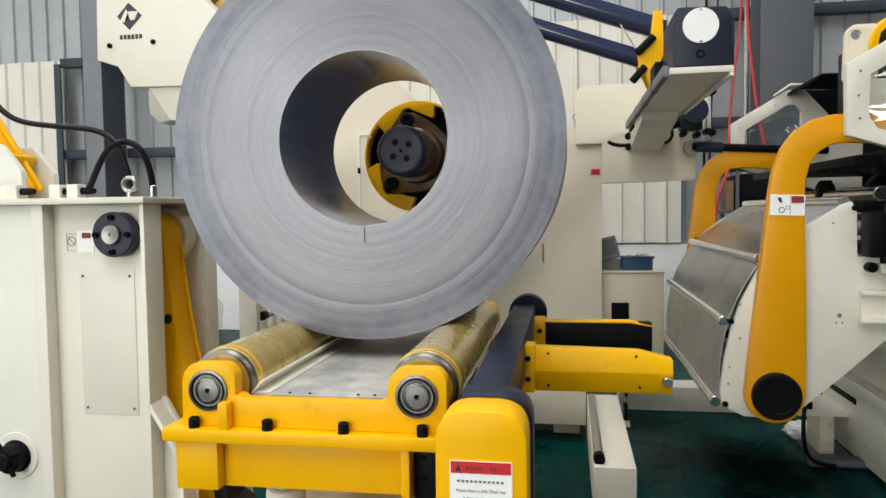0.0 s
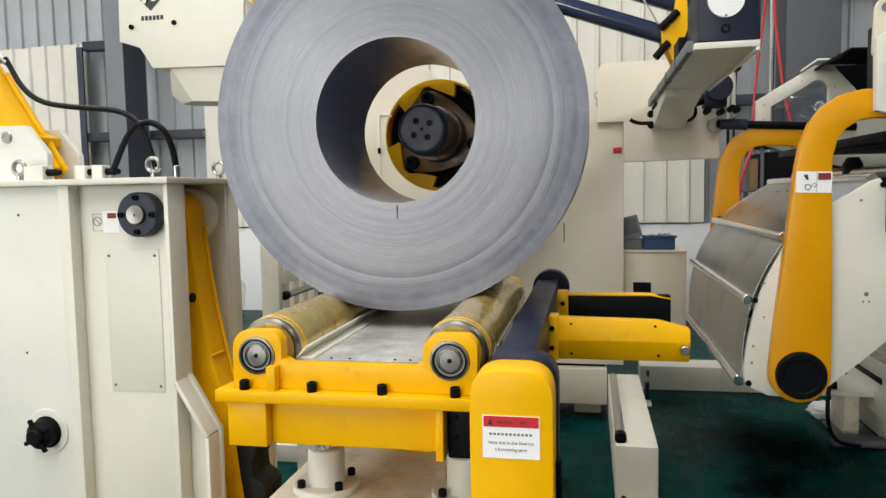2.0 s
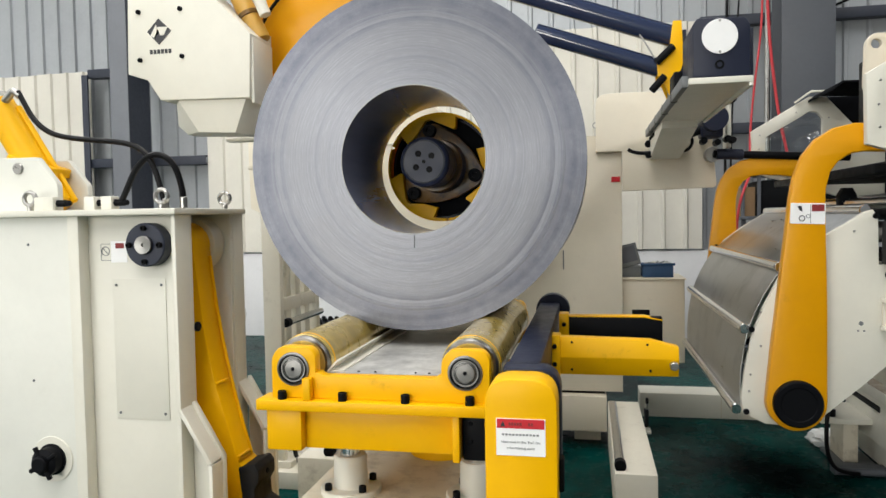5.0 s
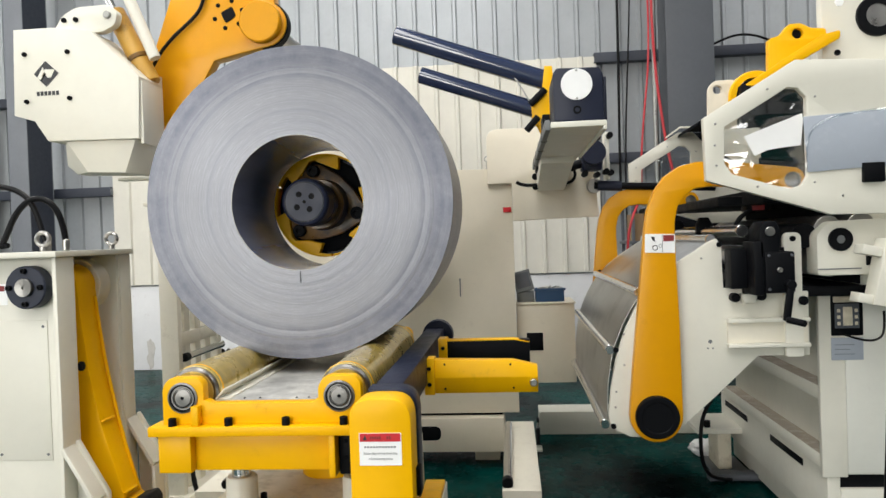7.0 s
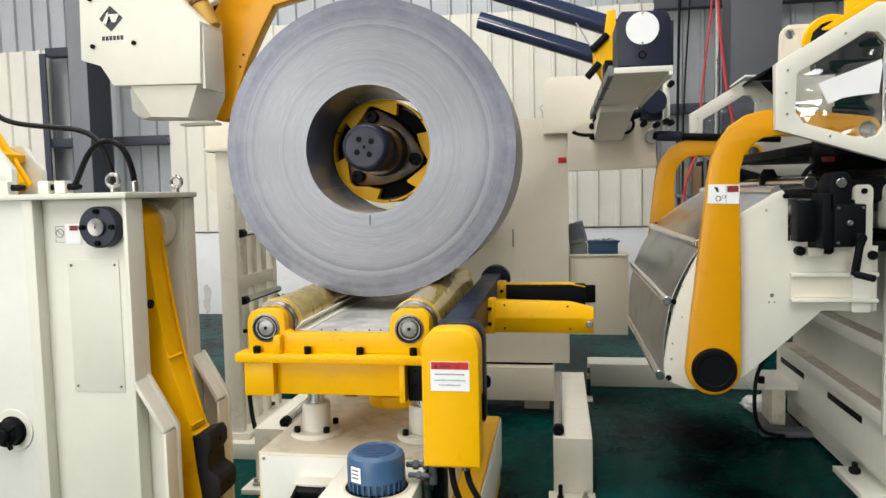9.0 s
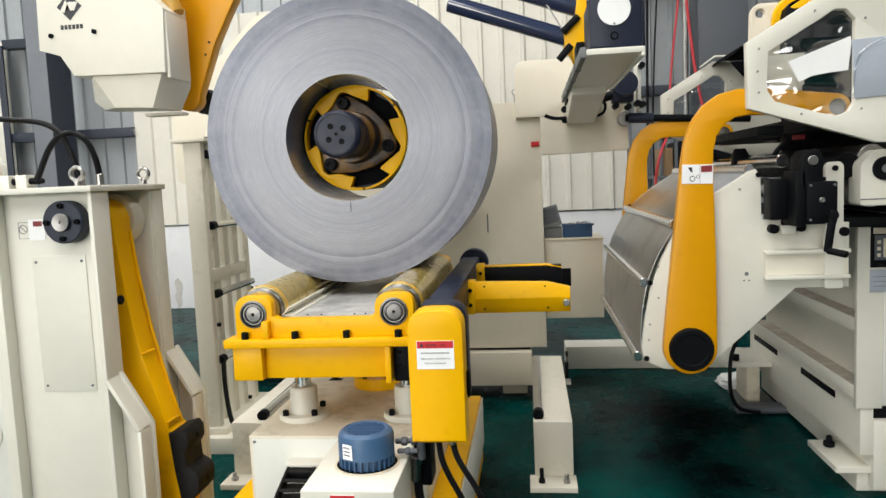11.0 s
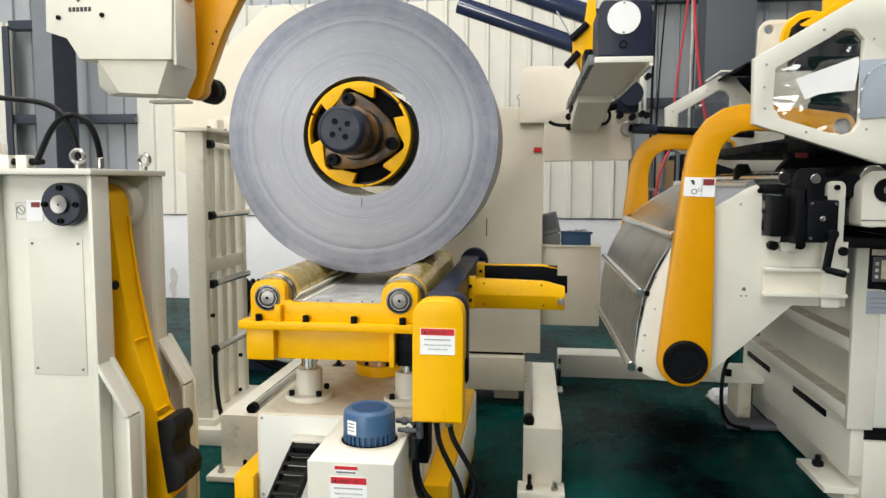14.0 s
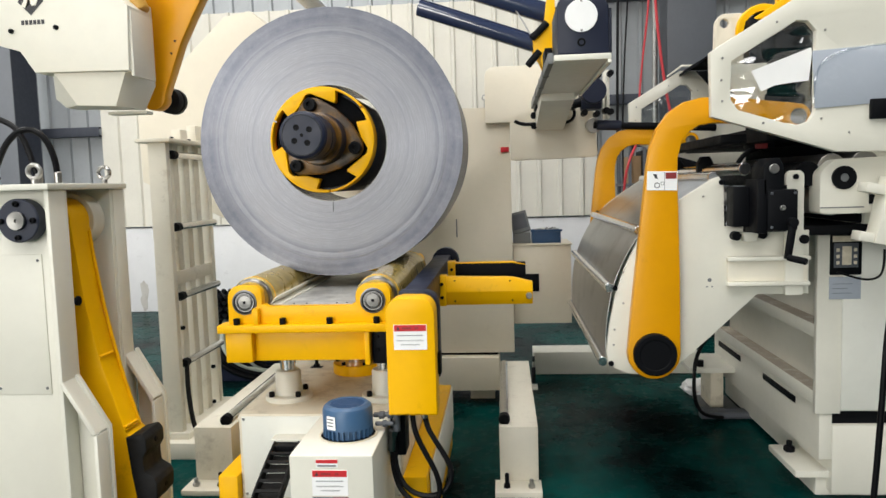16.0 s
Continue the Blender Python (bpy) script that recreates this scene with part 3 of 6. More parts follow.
def coil_car():
    car = thing("coil_car", (-0.64, 2.3, 0), "yellow and cream coil car lifting a steel coil on rollers", "coil car")
    # wheel frame and base box
    for xa, xb in ((-1.07, -0.99), (-0.33, -0.235)):
        part("side_beam", box(xa, xb, 1.72, 3.02, 0.10, 0.45, 0.006), YELLOW, car, "yellow wheel beam")
    part("skirt_strip", box(-0.232, -0.226, 1.80, 3.02, 0.20, 0.44, 0.002), CREAM, car, "thin cream side strip")
    for x in (-1.03, -0.285):
        for y in (1.95, 2.8):
            w = part("wheel", lathe((x - 0.035, y, 0.085), (1, 0, 0), ((0, 0), (0, 0.085), (0.05, 0.083), (0.052, 0.1), (0.07, 0.1), (0.07, 0)), 28), STEEL, car, "steel flanged wheel")
            part("axle_cap", rod((x + 0.034, y, 0.085), (x + 0.05, y, 0.085), 0.03, 16), BLACK, w)
    base = part("base_box", box(-0.988, -0.332, 1.76, 2.98, 0.33, 0.69, 0.004), CREAM_WORN, car, "cream steel base box with a dusty top")
    part("front_cover", box(-0.975, -0.34, 1.752, 1.76, 0.35, 0.682, 0.003), WHITE, base, "white front cover sheet")
    for x in (-0.965, -0.35):
        for z in (0.365, 0.67):
            part("cover_screw", bolt((x, 1.753, z), (0, -1, 0), 0.006, 0.004), STEEL, base)
    part("step_ledge", box(-0.835, -0.70, 1.69, 1.752, 0.60, 0.612, 0.002), CREAM, base, "cream support ledge")
    # lifting gear
    for x, y in ((-0.845, 1.98), (-0.43, 1.98), (-0.845, 2.72), (-0.43, 2.72)):
        g = part("guide_post", rod((x, y, 0.70), (x, y, 0.925), 0.031, 28), CHROME, car, "polished guide rod")
        part("sleeve", lathe((x, y, 0.712), (0, 0, 1), ((0, 0.033), (0, 0.055), (0.094, 0.053), (0.102, 0.049), (0.102, 0.033)), 32), CREAM, g, "cream guide sleeve")
        part("flange", ring((x, y, 0.69), (0, 0, 1), 0.032, 0.098, 0.022, 40), CREAM, g, "cream flange")
        for k in range(4):
            a = math.radians(45 + 90 * k)
            part("flange_bolt", bolt((x + 0.08 * math.cos(a), y + 0.08 * math.sin(a), 0.712), (0, 0, 1), 0.012, 0.02), BLACK, g)
    ram = part("lift_ram", rod((-0.635, 2.42, 0.69), (-0.635, 2.42, 0.93), 0.05, 28), CHROME, car, "polished lifting ram")
    part("ram_flange", ring((-0.635, 2.42, 0.69), (0, 0, 1), 0.05, 0.118, 0.05, 40), YELLOW, ram, "yellow ram flange")
    for k in range(6):
        a = math.radians(60 * k)
        part("flange_bolt", bolt((-0.635 + 0.1 * math.cos(a), 2.42 + 0.1 * math.sin(a), 0.74), (0, 0, 1), 0.01, 0.014), BLACK, ram)
    part("stud", joined(rod((-0.86, 2.50, 0.690), (-0.86, 2.50, 0.735), 0.009, 12), rod((-0.86, 2.50, 0.692), (-0.86, 2.50, 0.706), 0.017, 6)), BLACK, car, "black stud with a nut")
    part("stud_slot", box(-0.89, -0.83, 2.48, 2.52, 0.690, 0.692, 0.0005), RUBBER, car, "dark slot round the stud")
    # cradle: beams, humped bearing plates, rollers, tray
    for ya, yb in ((1.67, 1.75), (2.83, 2.91)):
        cr = part("cross_beam", joined(box(-0.885, -0.45, ya + 0.038, yb - 0.012, 0.918, 1.035, 0.003), box(-0.99, -0.885, ya + 0.006, yb - 0.012, 0.918, 1.035, 0.004), box(-0.45, -0.43, ya + 0.006, yb - 0.012, 0.905, 1.035, 0.003)), YELLOW, car, "yellow cradle cross beam")
        part("top_flange", box(-1.015, -0.315, ya - 0.01, yb, 1.035, 1.066, 0.004), YELLOW, cr)
        hump = []
        for cx in (-0.911, -0.414):
            hump.append(rounded([(cx - 0.067, 1.14), (cx - 0.067, 1.182), (cx - 0.043, 1.213), (cx + 0.048, 1.213), (cx + 0.067, 1.192), (cx + 0.067, 1.14)], [0, 0.02, 0.03, 0.03, 0.02, 0], 4))
        line = [(-0.978, 1.066)] + hump[0] + [(-0.838, 1.142), (-0.822, 1.132), (-0.50, 1.132), (-0.486, 1.142)] + hump[1] + [(-0.347, 1.066)]
        p = part("bearing_plate", plate(line, ya + 0.022, yb - 0.018, bev=0.003), YELLOW, cr, "yellow humped bearing plate")
        part("gusset", box(-0.876, -0.852, ya - 0.006, ya + 0.022, 1.066, 1.128, 0.003), YELLOW, p)
        for cx in (-0.911, -0.414):
            br = part("bearing_cap", lathe((cx, ya + 0.021, 1.150), (0, -1, 0), ((-0.002, 0), (-0.002, 0.047), (0.004, 0.047), (0.005, 0.043), (0.002, 0.041), (0.002, 0.033), (0.005, 0.031), (0.006, 0.026), (0.003, 0.0245), (0.004, 0.006), (0.002, 0.004), (0.002, 0)), 36), DULL_STEEL, cr, "machined bearing end with dark rings")
            part("seal_ring", ring((cx, ya + 0.0188, 1.150), (0, -1, 0), 0.0375, 0.0405, 0.003, 36, 0.001), BLACK, br)
            part("seal_ring", ring((cx, ya + 0.0165, 1.150), (0, -1, 0), 0.0280, 0.0295, 0.002, 36, 0.0005), BLACK, br)
            part("centre_hole", rod((cx, ya + 0.0145, 1.150), (cx, ya + 0.019, 1.150), 0.0045, 14, 0.0005), BLACK, br)
            part("outer_race", ring((cx, ya + 0.020, 1.150), (0, -1, 0), 0.0425, 0.0485, 0.003, 36, 0.001), DULL_STEEL, br)
        for x in (-0.941, -0.761, -0.580, -0.400):
            part("cap_screw", bolt((x, ya + 0.007, 1.066), (0, 0, 1), 0.0125, 0.024), BLACK, cr)
    part("side_rail", box(-0.99, -0.96, 1.75, 2.83, 0.94, 1.03, 0.004), YELLOW, car)
    part("side_rail", box(-0.36, -0.33, 1.75, 2.83, 0.94, 1.03, 0.004), YELLOW, car)
    part("cradle_plate", box(-0.96, -0.36, 1.75, 2.83, 0.945, 0.965, 0.003), YELLOW, car)
    for cx in (-0.911, -0.414):
        r = part("cradle_roller", lathe((cx, 1.752, 1.150), (0, 1, 0), ((0, 0), (0, 0.03), (0.012, 0.03), (0.012, 0.068), (0.03, 0.075), (0.034, 0.0848), (0.05, 0.0848), (1.026, 0.0848), (1.042, 0.0848), (1.046, 0.075), (1.064, 0.068), (1.064, 0.03), (1.076, 0.03), (1.076, 0)), 48), AMBER, car, "amber coated cradle roller with scuffs")
        for y in (1.766, 2.784):
            part("end_collar", ring((cx, y, 1.150), (0, 1, 0), 0.06, 0.0815, 0.03, 48, 0.006), DULL_STEEL, r, "bare steel end collar")
        for y in (1.802, 2.752):
            part("end_band", ring((cx, y, 1.150), (0, 1, 0), 0.08, 0.0858, 0.009, 48, 0.001), YELLOW, r, "glossy yellow band")
    dt = part("drip_tray", box(-0.83, -0.50, 1.752, 2.82, 1.122, 1.130, 0.002), TRAY, car, "stained sheet steel drip tray between rollers")
    part("tray_edge", turned(box(-0.834, -0.828, 1.752, 2.82, 1.13, 1.172, 0.001), about((-0.83, 0, 1.13), "Y", 42)), CREAM, dt, "bright folded tray edge")
    part("tray_strip", box(-0.826, -0.784, 1.756, 2.82, 1.130, 1.1345, 0.001), CREAM, dt, "pale guide strip on the tray")
    for x in (-0.74, -0.69, -0.57, -0.53):
        part("tray_screw", bolt((x, 1.765, 1.130), (0, 0, 1), 0.004, 0.003), BLACK, dt)
    # drive: black chain guard and yellow cover
    guard = part("chain_guard", box(-0.289, -0.205, 1.516, 2.92, 1.075, 1.198, 0.006, 2), NAVY, car, "black sheet steel guard over the chain")
    part("guard_cap", plate(rounded([(-0.29, 0.90), (-0.150, 0.90), (-0.150, 1.206), (-0.29, 1.206)], [0.004, 0.004, 0.06, 0.006], 8), 1.516, 1.59, bev=0.006), NAVY, guard, "rounded black cap behind the drive cover")
    part("end_disc", rod((-0.235, 2.90, 1.165), (-0.235, 2.96, 1.165), 0.072, 36), NAVY, guard)
    part("hinge_bolt", rod((-0.312, 1.60, 1.12), (-0.312, 1.64, 1.12), 0.016, 14), BLACK, guard)
    cov = part("drive_cover", plate(rounded([(-0.322, 0.795), (-0.155, 0.795), (-0.155, 1.20), (-0.322, 1.20)], [0.004, 0.004, 0.062, 0.062], 8), 1.41, 1.514, bev=0.006), YELLOW, car, "tall yellow drive cover with a warning sticker")
    warning_label(-0.295, -0.182, 1.024, 1.110, 1.41, cov)
    part("motor_plate", box(-0.428, -0.322, 1.715, 1.80, 0.90, 1.034, 0.006), BLACK, car, "black hydraulic motor")
    for z in (0.955, 1.005):
        part("screw", bolt((-0.405, 1.715, z), (0, -1, 0), 0.006, 0.005), BLACK, car)
    part("side_switch", box(-0.155, -0.143, 1.47, 1.51, 0.92, 1.0, 0.004), BLACK, cov)
    # keeper arms
    y = 2.22
    arm = part("keeper_arm", folded_arm(-0.196, 0.205, y, 1.036, 1.098, 1.166), YELLOW, car, "yellow keeper arm folded beside the car")
    part("hinge_plate", box(-0.216, -0.178, y - 0.016, y + 0.06, 1.036, 1.172, 0.003), YELLOW, arm)
    for z in (1.075, 1.135):
        part("hinge_screw", bolt((-0.197, y - 0.015, z), (0, -1, 0), 0.008, 0.006), BLACK, arm)
    part("tip_roller", rod((0.188, y - 0.03, 1.078), (0.188, y + 0.04, 1.078), 0.014, 20), STEEL, arm, "steel tip roller")
    for x, z in ((-0.14, 1.056), (-0.14, 1.148), (0.115, 1.056), (0.105, 1.144)):
        part("arm_screw", bolt((x, y - 0.001, z), (0, -1, 0), 0.004, 0.004), BLACK, arm)
    y = 2.55
    arm = part("keeper_arm", box(-0.17, 0.185, y, y + 0.05, 1.085, 1.188, 0.003), BLACK, car, "keeper arm with a black face and yellow rim")
    part("rim", plate([(-0.17, 1.187), (0.12, 1.187), (0.185, 1.176), (0.185, 1.180), (0.12, 1.192), (-0.17, 1.192)], y - 0.002, y + 0.052, bev=0.001), YELLOW, arm)
    part("hinge_plate", box(-0.195, -0.158, y - 0.014, y + 0.06, 1.08, 1.20, 0.003), YELLOW, arm)
    for z in (1.11, 1.16):
        part("hinge_screw", bolt((-0.176, y - 0.013, z), (0, -1, 0), 0.008, 0.006), BLACK, arm)
    # hydraulic unit
    unit = part("pump_box", plate(rounded([(-0.612, 0.36), (-0.343, 0.36), (-0.343, 0.735), (-0.612, 0.735)], 0.006), 1.20, 1.60, bev=0.004), CREAM, car, "cream hydraulic pump box with stickers")
    warning_label(-0.54, -0.425, 0.605, 0.688, 1.20, unit)
    part("small_label", box(-0.525, -0.455, 1.198, 1.20, 0.697, 0.722, 0), LABEL, unit)
    part("small_band", box(-0.525, -0.455, 1.197, 1.198, 0.711, 0.722, 0), RED, unit)
    part("bar_line", box(-0.52, -0.46, 1.197, 1.198, 0.700, 0.705, 0), MIDINK, unit)
    part("type_plate", box(-0.54, -0.425, 1.198, 1.20, 0.52, 0.600, 0), GREY, unit)
    part("red_corner", box(-0.475, -0.427, 1.197, 1.198, 0.585, 0.598, 0), RED, unit)
    part("opening_rim", ring((-0.462, 1.40, 0.7355), (0, 0, 1), 0.093, 0.1, 0.003, 44), CREAM_WORN, unit)
    part("opening_shade", rod((-0.462, 1.40, 0.734), (-0.462, 1.40, 0.7365), 0.093, 40, 0.0004), BLACK, unit, "dark round opening")
    mo = part("pump_motor", lathe((-0.462, 1.40, 0.737), (0, 0, 1), ((0, 0), (0, 0.074), (0.032, 0.074), (0.032, 0.085), (0.088, 0.085), (0.100, 0.081), (0.109, 0.070), (0.109, 0.065), (0.106, 0.063), (0.106, 0)), 44), BLUE, car, "blue electric pump motor with a fan cowl")
    for k in range(28):
        a = 2 * math.pi * k / 28
        part("fin", turned(box(-0.012, 0.0, -0.002, 0.002, 0.0, 0.032, 0.0005, 1), pose(-0.462 + 0.085 * math.cos(a), 1.40 + 0.085 * math.sin(a), 0.738, 0, 0, math.degrees(a))), BLUE, mo)
    for k in range(9):
        s = -0.052 + 0.013 * k
        w = math.sqrt(0.058 ** 2 - s ** 2)
        part("grille_bar", box(-0.462 - w, -0.462 + w, 1.40 + s - 0.002, 1.40 + s + 0.002, 0.842, 0.846, 0.001), BIN_BLUE, mo)
    part("type_plate", turned(box(-0.018, 0.018, -0.0865, -0.085, 0.775, 0.820, 0), pose(-0.462, 1.40, 0, 0, 0, -28)), LABEL, mo, "pale type plate")
    for z in (0.786, 0.797, 0.808):
        part("plate_bar", turned(box(-0.014, 0.010, -0.0875, -0.0865, z, z + 0.004, 0), pose(-0.462, 1.40, 0, 0, 0, -28)), MIDINK, mo)
    fit = part("hose_fitting", joined(rod((-0.385, 1.46, 0.782), (-0.29, 1.47, 0.782), 0.009, 12), rod((-0.365, 1.46, 0.782), (-0.345, 1.46, 0.782), 0.014, 6), rod((-0.335, 1.465, 0.782), (-0.318, 1.465, 0.782), 0.015, 6), rod((-0.305, 1.47, 0.80), (-0.305, 1.47, 0.72), 0.013, 12), rod((-0.375, 1.44, 0.758), (-0.31, 1.44, 0.758), 0.008, 12), rod((-0.35, 1.44, 0.758), (-0.335, 1.44, 0.758), 0.012, 6)), STEELGREY, car, "black steel hydraulic fittings")
    part("valve_block", box(-0.335, -0.28, 1.50, 1.60, 0.62, 0.79, 0.006), BLACK, car)
    runs = (((-0.249, 0.79), (-0.246, 0.755), (-0.236, 0.71), (-0.195, 0.64), (-0.162, 0.58), (-0.150, 0.515), (-0.180, 0.470), (-0.235, 0.465), (-0.290, 0.505), (-0.318, 0.56), (-0.326, 0.62), (-0.326, 0.66)),
            ((-0.207, 0.79), (-0.203, 0.755), (-0.192, 0.725), (-0.148, 0.662), (-0.112, 0.60), (-0.116, 0.54), (-0.165, 0.497), (-0.235, 0.496), (-0.285, 0.525), (-0.312, 0.58), (-0.320, 0.63), (-0.318, 0.67)))
    for k, run in enumerate(runs):
        part("ferrule", rod((run[0][0], 1.475, 0.765), (run[0][0], 1.475, 0.797), 0.0115, 12), STEEL, car)
        part("hydraulic_hose", tube([(x, 1.475 - 0.05 * math.sin(math.pi * i / 10) + 0.012 * k, z) for i, (x, z) in enumerate(run)], 0.0095), CABLE, car, "looped black hydraulic hose")
    part("hose_end", rod((-0.328, 1.48, 0.645), (-0.322, 1.48, 0.715), 0.0135, 12), DULL_STEEL, car)
    part("hose_nut", rod((-0.323, 1.48, 0.700), (-0.321, 1.48, 0.724), 0.018, 6), DULL_STEEL, car)
    # cable chain running back towards the operator side
    for k in range(16):
        a = Matrix.Translation((-0.768, 1.66 - 0.045 * k, 0.585 - 0.0135 * k - 0.0006 * k * k)) @ Matrix.Rotation(radians(17 + 0.9 * k), 4, "X")
        part("chain_link", turned(joined(box(-0.052, -0.042, -0.024, 0.024, -0.02, 0.02, 0.003, 1), box(0.042, 0.052, -0.024, 0.024, -0.02, 0.02, 0.003, 1), box(-0.042, 0.042, -0.006, 0.008, 0.012, 0.018, 0.001, 1), box(-0.042, 0.042, -0.02, 0.02, -0.018, -0.012, 0.001, 1)), a), RUBBER, car)
    part("chain_bracket", box(-0.823, -0.713, 1.655, 1.752, 0.56, 0.60, 0.003), BLACK, car)
    return car


# ---- left post with the pivoting support arm ----
def support_post():
    post = thing("support_post", (-1.9, 2.65, 0), "cream welded steel post with a yellow support arm", "machine post")
    # front wall: right upright, recessed bay, rib, white cover
    part("front_upright", box(-1.494, -1.480, 2.37, 2.465, 0.0, 1.60, 0.003), CREAM, post, "cream upright edge plate")
    part("front_web", box(-2.62, -1.494, 2.425, 2.45, 0.0, 1.60, 0.002), CREAM, post, "recessed cream front sheet")
    part("rib", box(-1.905, -1.861, 2.37, 2.425, 0.0, 1.60, 0.003), CREAM, post)
    part("left_cover", box(-2.62, -1.905, 2.385, 2.425, 0.0, 1.60, 0.003), WHITE, post, "smooth white cover sheet")
    cover = part("inspection_cover", box(-1.768, -1.556, 2.421, 2.425, 0.862, 1.372, 0.002), CREAM, post, "pale screwed inspection cover")
    for x in (-1.752, -1.572):
        for z in (0.884, 1.350):
            part("cover_screw", bolt((x, 2.421, z), (0, -1, 0), 0.005, 0.004), GREY, cover)
    for x, z in ((-2.08, 1.50), (-2.08, 1.0)):
        part("cover_screw", bolt((x, 2.385, z), (0, -1, 0), 0.005, 0.004), GREY, post)
    part("slot_front_wall", box(-2.62, -1.484, 2.466, 2.484, 0.0, 1.60, 0.002), CREAM, post)
    part("slot_back_wall", box(-2.62, -1.484, 2.77, 2.79, 0.0, 1.60, 0.002), CREAM, post)
    part("back_upright", box(-1.62, -1.480, 2.79, 2.875, 0.0, 1.60, 0.003), CREAM, post, "cream upright edge")
    part("rear_wall", box(-2.62, -1.62, 2.845, 2.875, 0.0, 1.60, 0.002), CREAM, post)
    part("slot_end_wall", box(-2.62, -2.2, 2.484, 2.77, 0.0, 1.60, 0.002), CREAM, post)
    part("top_plate", box(-2.66, -1.470, 2.355, 2.885, 1.60, 1.622, 0.003), CREAM, post, "cream top plate with lifting eyes")
    for y in (2.381, 2.452):
        part("weld_bead", tube([(-1.497, y - 0.004, 0.1), (-1.4965, y - 0.004, 0.6), (-1.497, y - 0.004, 1.1), (-1.4965, y - 0.004, 1.595)], 0.003), CREAM, post)
    # stepped lower brackets on both cheeks: a web plate with a folded cap and outer edge
    for ya, yb in ((2.37, 2.465), (2.80, 2.90)):
        out = [(-1.480, 0.0), (-1.362, 0.0), (-1.362, 0.735), (-1.472, 0.925), (-1.480, 0.925)]
        br = part("cheek_bracket", plate(out, yb - 0.022, yb, bev=0.003), CREAM, post, "cream stepped cheek bracket")
        part("cheek_cap", plate([(-1.492, 0.905), (-1.480, 0.917), (-1.370, 0.732), (-1.384, 0.722)], ya, yb - 0.021, bev=0.003), CREAM, br)
        part("cheek_edge", box(-1.382, -1.368, ya, yb - 0.021, 0.0, 0.722, 0.003), CREAM, br)
        part("weld_bead", tube([(-1.392, ya + 0.004, 0.722), (-1.384, ya + 0.03, 0.730), (-1.380, ya + 0.05, 0.726), (-1.376, yb - 0.024, 0.730)], 0.0045), CREAM, br)
        part("weld_bead", tube([(-1.494, ya + 0.004, 0.908), (-1.490, ya + 0.03, 0.916), (-1.487, ya + 0.05, 0.914), (-1.484, yb - 0.024, 0.918)], 0.0045), CREAM, br)
    # bearing flange, sticker, plug
    fl = part("bearing_flange", rod((-1.600, 2.425, 1.495), (-1.600, 2.372, 1.495), 0.077, 40, 0.004), SLATE, post, "dark bearing flange with cap screws")
    part("shaft_end", lathe((-1.600, 2.372, 1.495), (0, -1, 0), ((-0.002, 0), (-0.002, 0.033), (0.012, 0.033), (0.014, 0.031), (0.012, 0.006), (0.006, 0.005), (0.006, 0)), 28), DULL_STEEL, fl, "machined shaft end")
    for k in range(4):
        a = math.radians(90 * k)
        part("flange_screw", bolt((-1.600 + 0.059 * math.cos(a), 2.372, 1.495 + 0.059 * math.sin(a)), (0, -1, 0), 0.010, 0.014), BLACK, fl)
    lab = part("sticker", box(-1.770, -1.706, 2.4225, 2.425, 1.431, 1.508, 0), LABEL, post, "white sticker with a red block")
    part("red_block", box(-1.750, -1.716, 2.421, 2.4225, 1.482, 1.501, 0), DARKRED, lab)
    part("sign_ring", ring((-1.792, 2.424, 1.472), (0, -1, 0), 0.0145, 0.017, 0.0012, 28, 0), GREY, lab)
    part("sign_slash", turned(box(-0.0012, 0.0012, 2.4228, 2.424, -0.016, 0.016, 0), pose(-1.792, 0, 1.472, 0, -45, 0)), GREY, lab)
    for b in ((-1.812, -1.772, 1.497, 1.4985), (-1.812, -1.772, 1.4375, 1.439), (-1.812, -1.8105, 1.439, 1.497)):
        part("sign_border", box(b[0], b[1], 2.4238, 2.425, b[2], b[3], 0), GREY, lab)
    plug = part("stop_knob", lathe((-2.012, 2.385, 0.712), (0, -1, 0), ((0, 0), (0, 0.058), (0.01, 0.058), (0.014, 0.05), (0.05, 0.05), (0.056, 0.044), (0.06, 0.03), (0.075, 0.03), (0.08, 0.025), (0.08, 0)), 36), BLACK, post, "black pinned stop plug")
    for k in range(4):
        a = math.radians(30 + 90 * k)
        part("pin", rod((-2.012, 2.33, 0.712), (-2.012 + 0.060 * math.cos(a), 2.33, 0.712 + 0.066 * math.sin(a)), 0.009, 12), BLACK, plug)
    part("plug_flange", ring((-2.012, 2.385, 0.712), (0, -1, 0), 0.056, 0.084, 0.006, 40), CREAM, post, "cream flange round the plug")
    # yellow box-section arm in the slot
    line = [(-1.612 + 0.088 * math.cos(math.radians(a)), 1.482 + 0.088 * math.sin(math.radians(a))) for a in range(200, -11, -15)]
    line += [(-1.488, 1.15), (-1.450, 0.96), (-1.367, 0.668), (-1.352, 0.655), (-1.318, 0.34), (-1.56, 0.26), (-1.62, 0.62)]
    arm = part("support_arm", plate(line, 2.56, 2.69, bev=0.006), YELLOW, post, "heavy yellow support arm hanging in its slot")
    part("arm_rim", tube([(-1.518, 2.668, 1.44), (-1.487, 2.668, 1.15), (-1.449, 2.668, 0.96), (-1.366, 2.668, 0.67)], 0.0065), YELLOW, arm, "long weld seam along the arm")
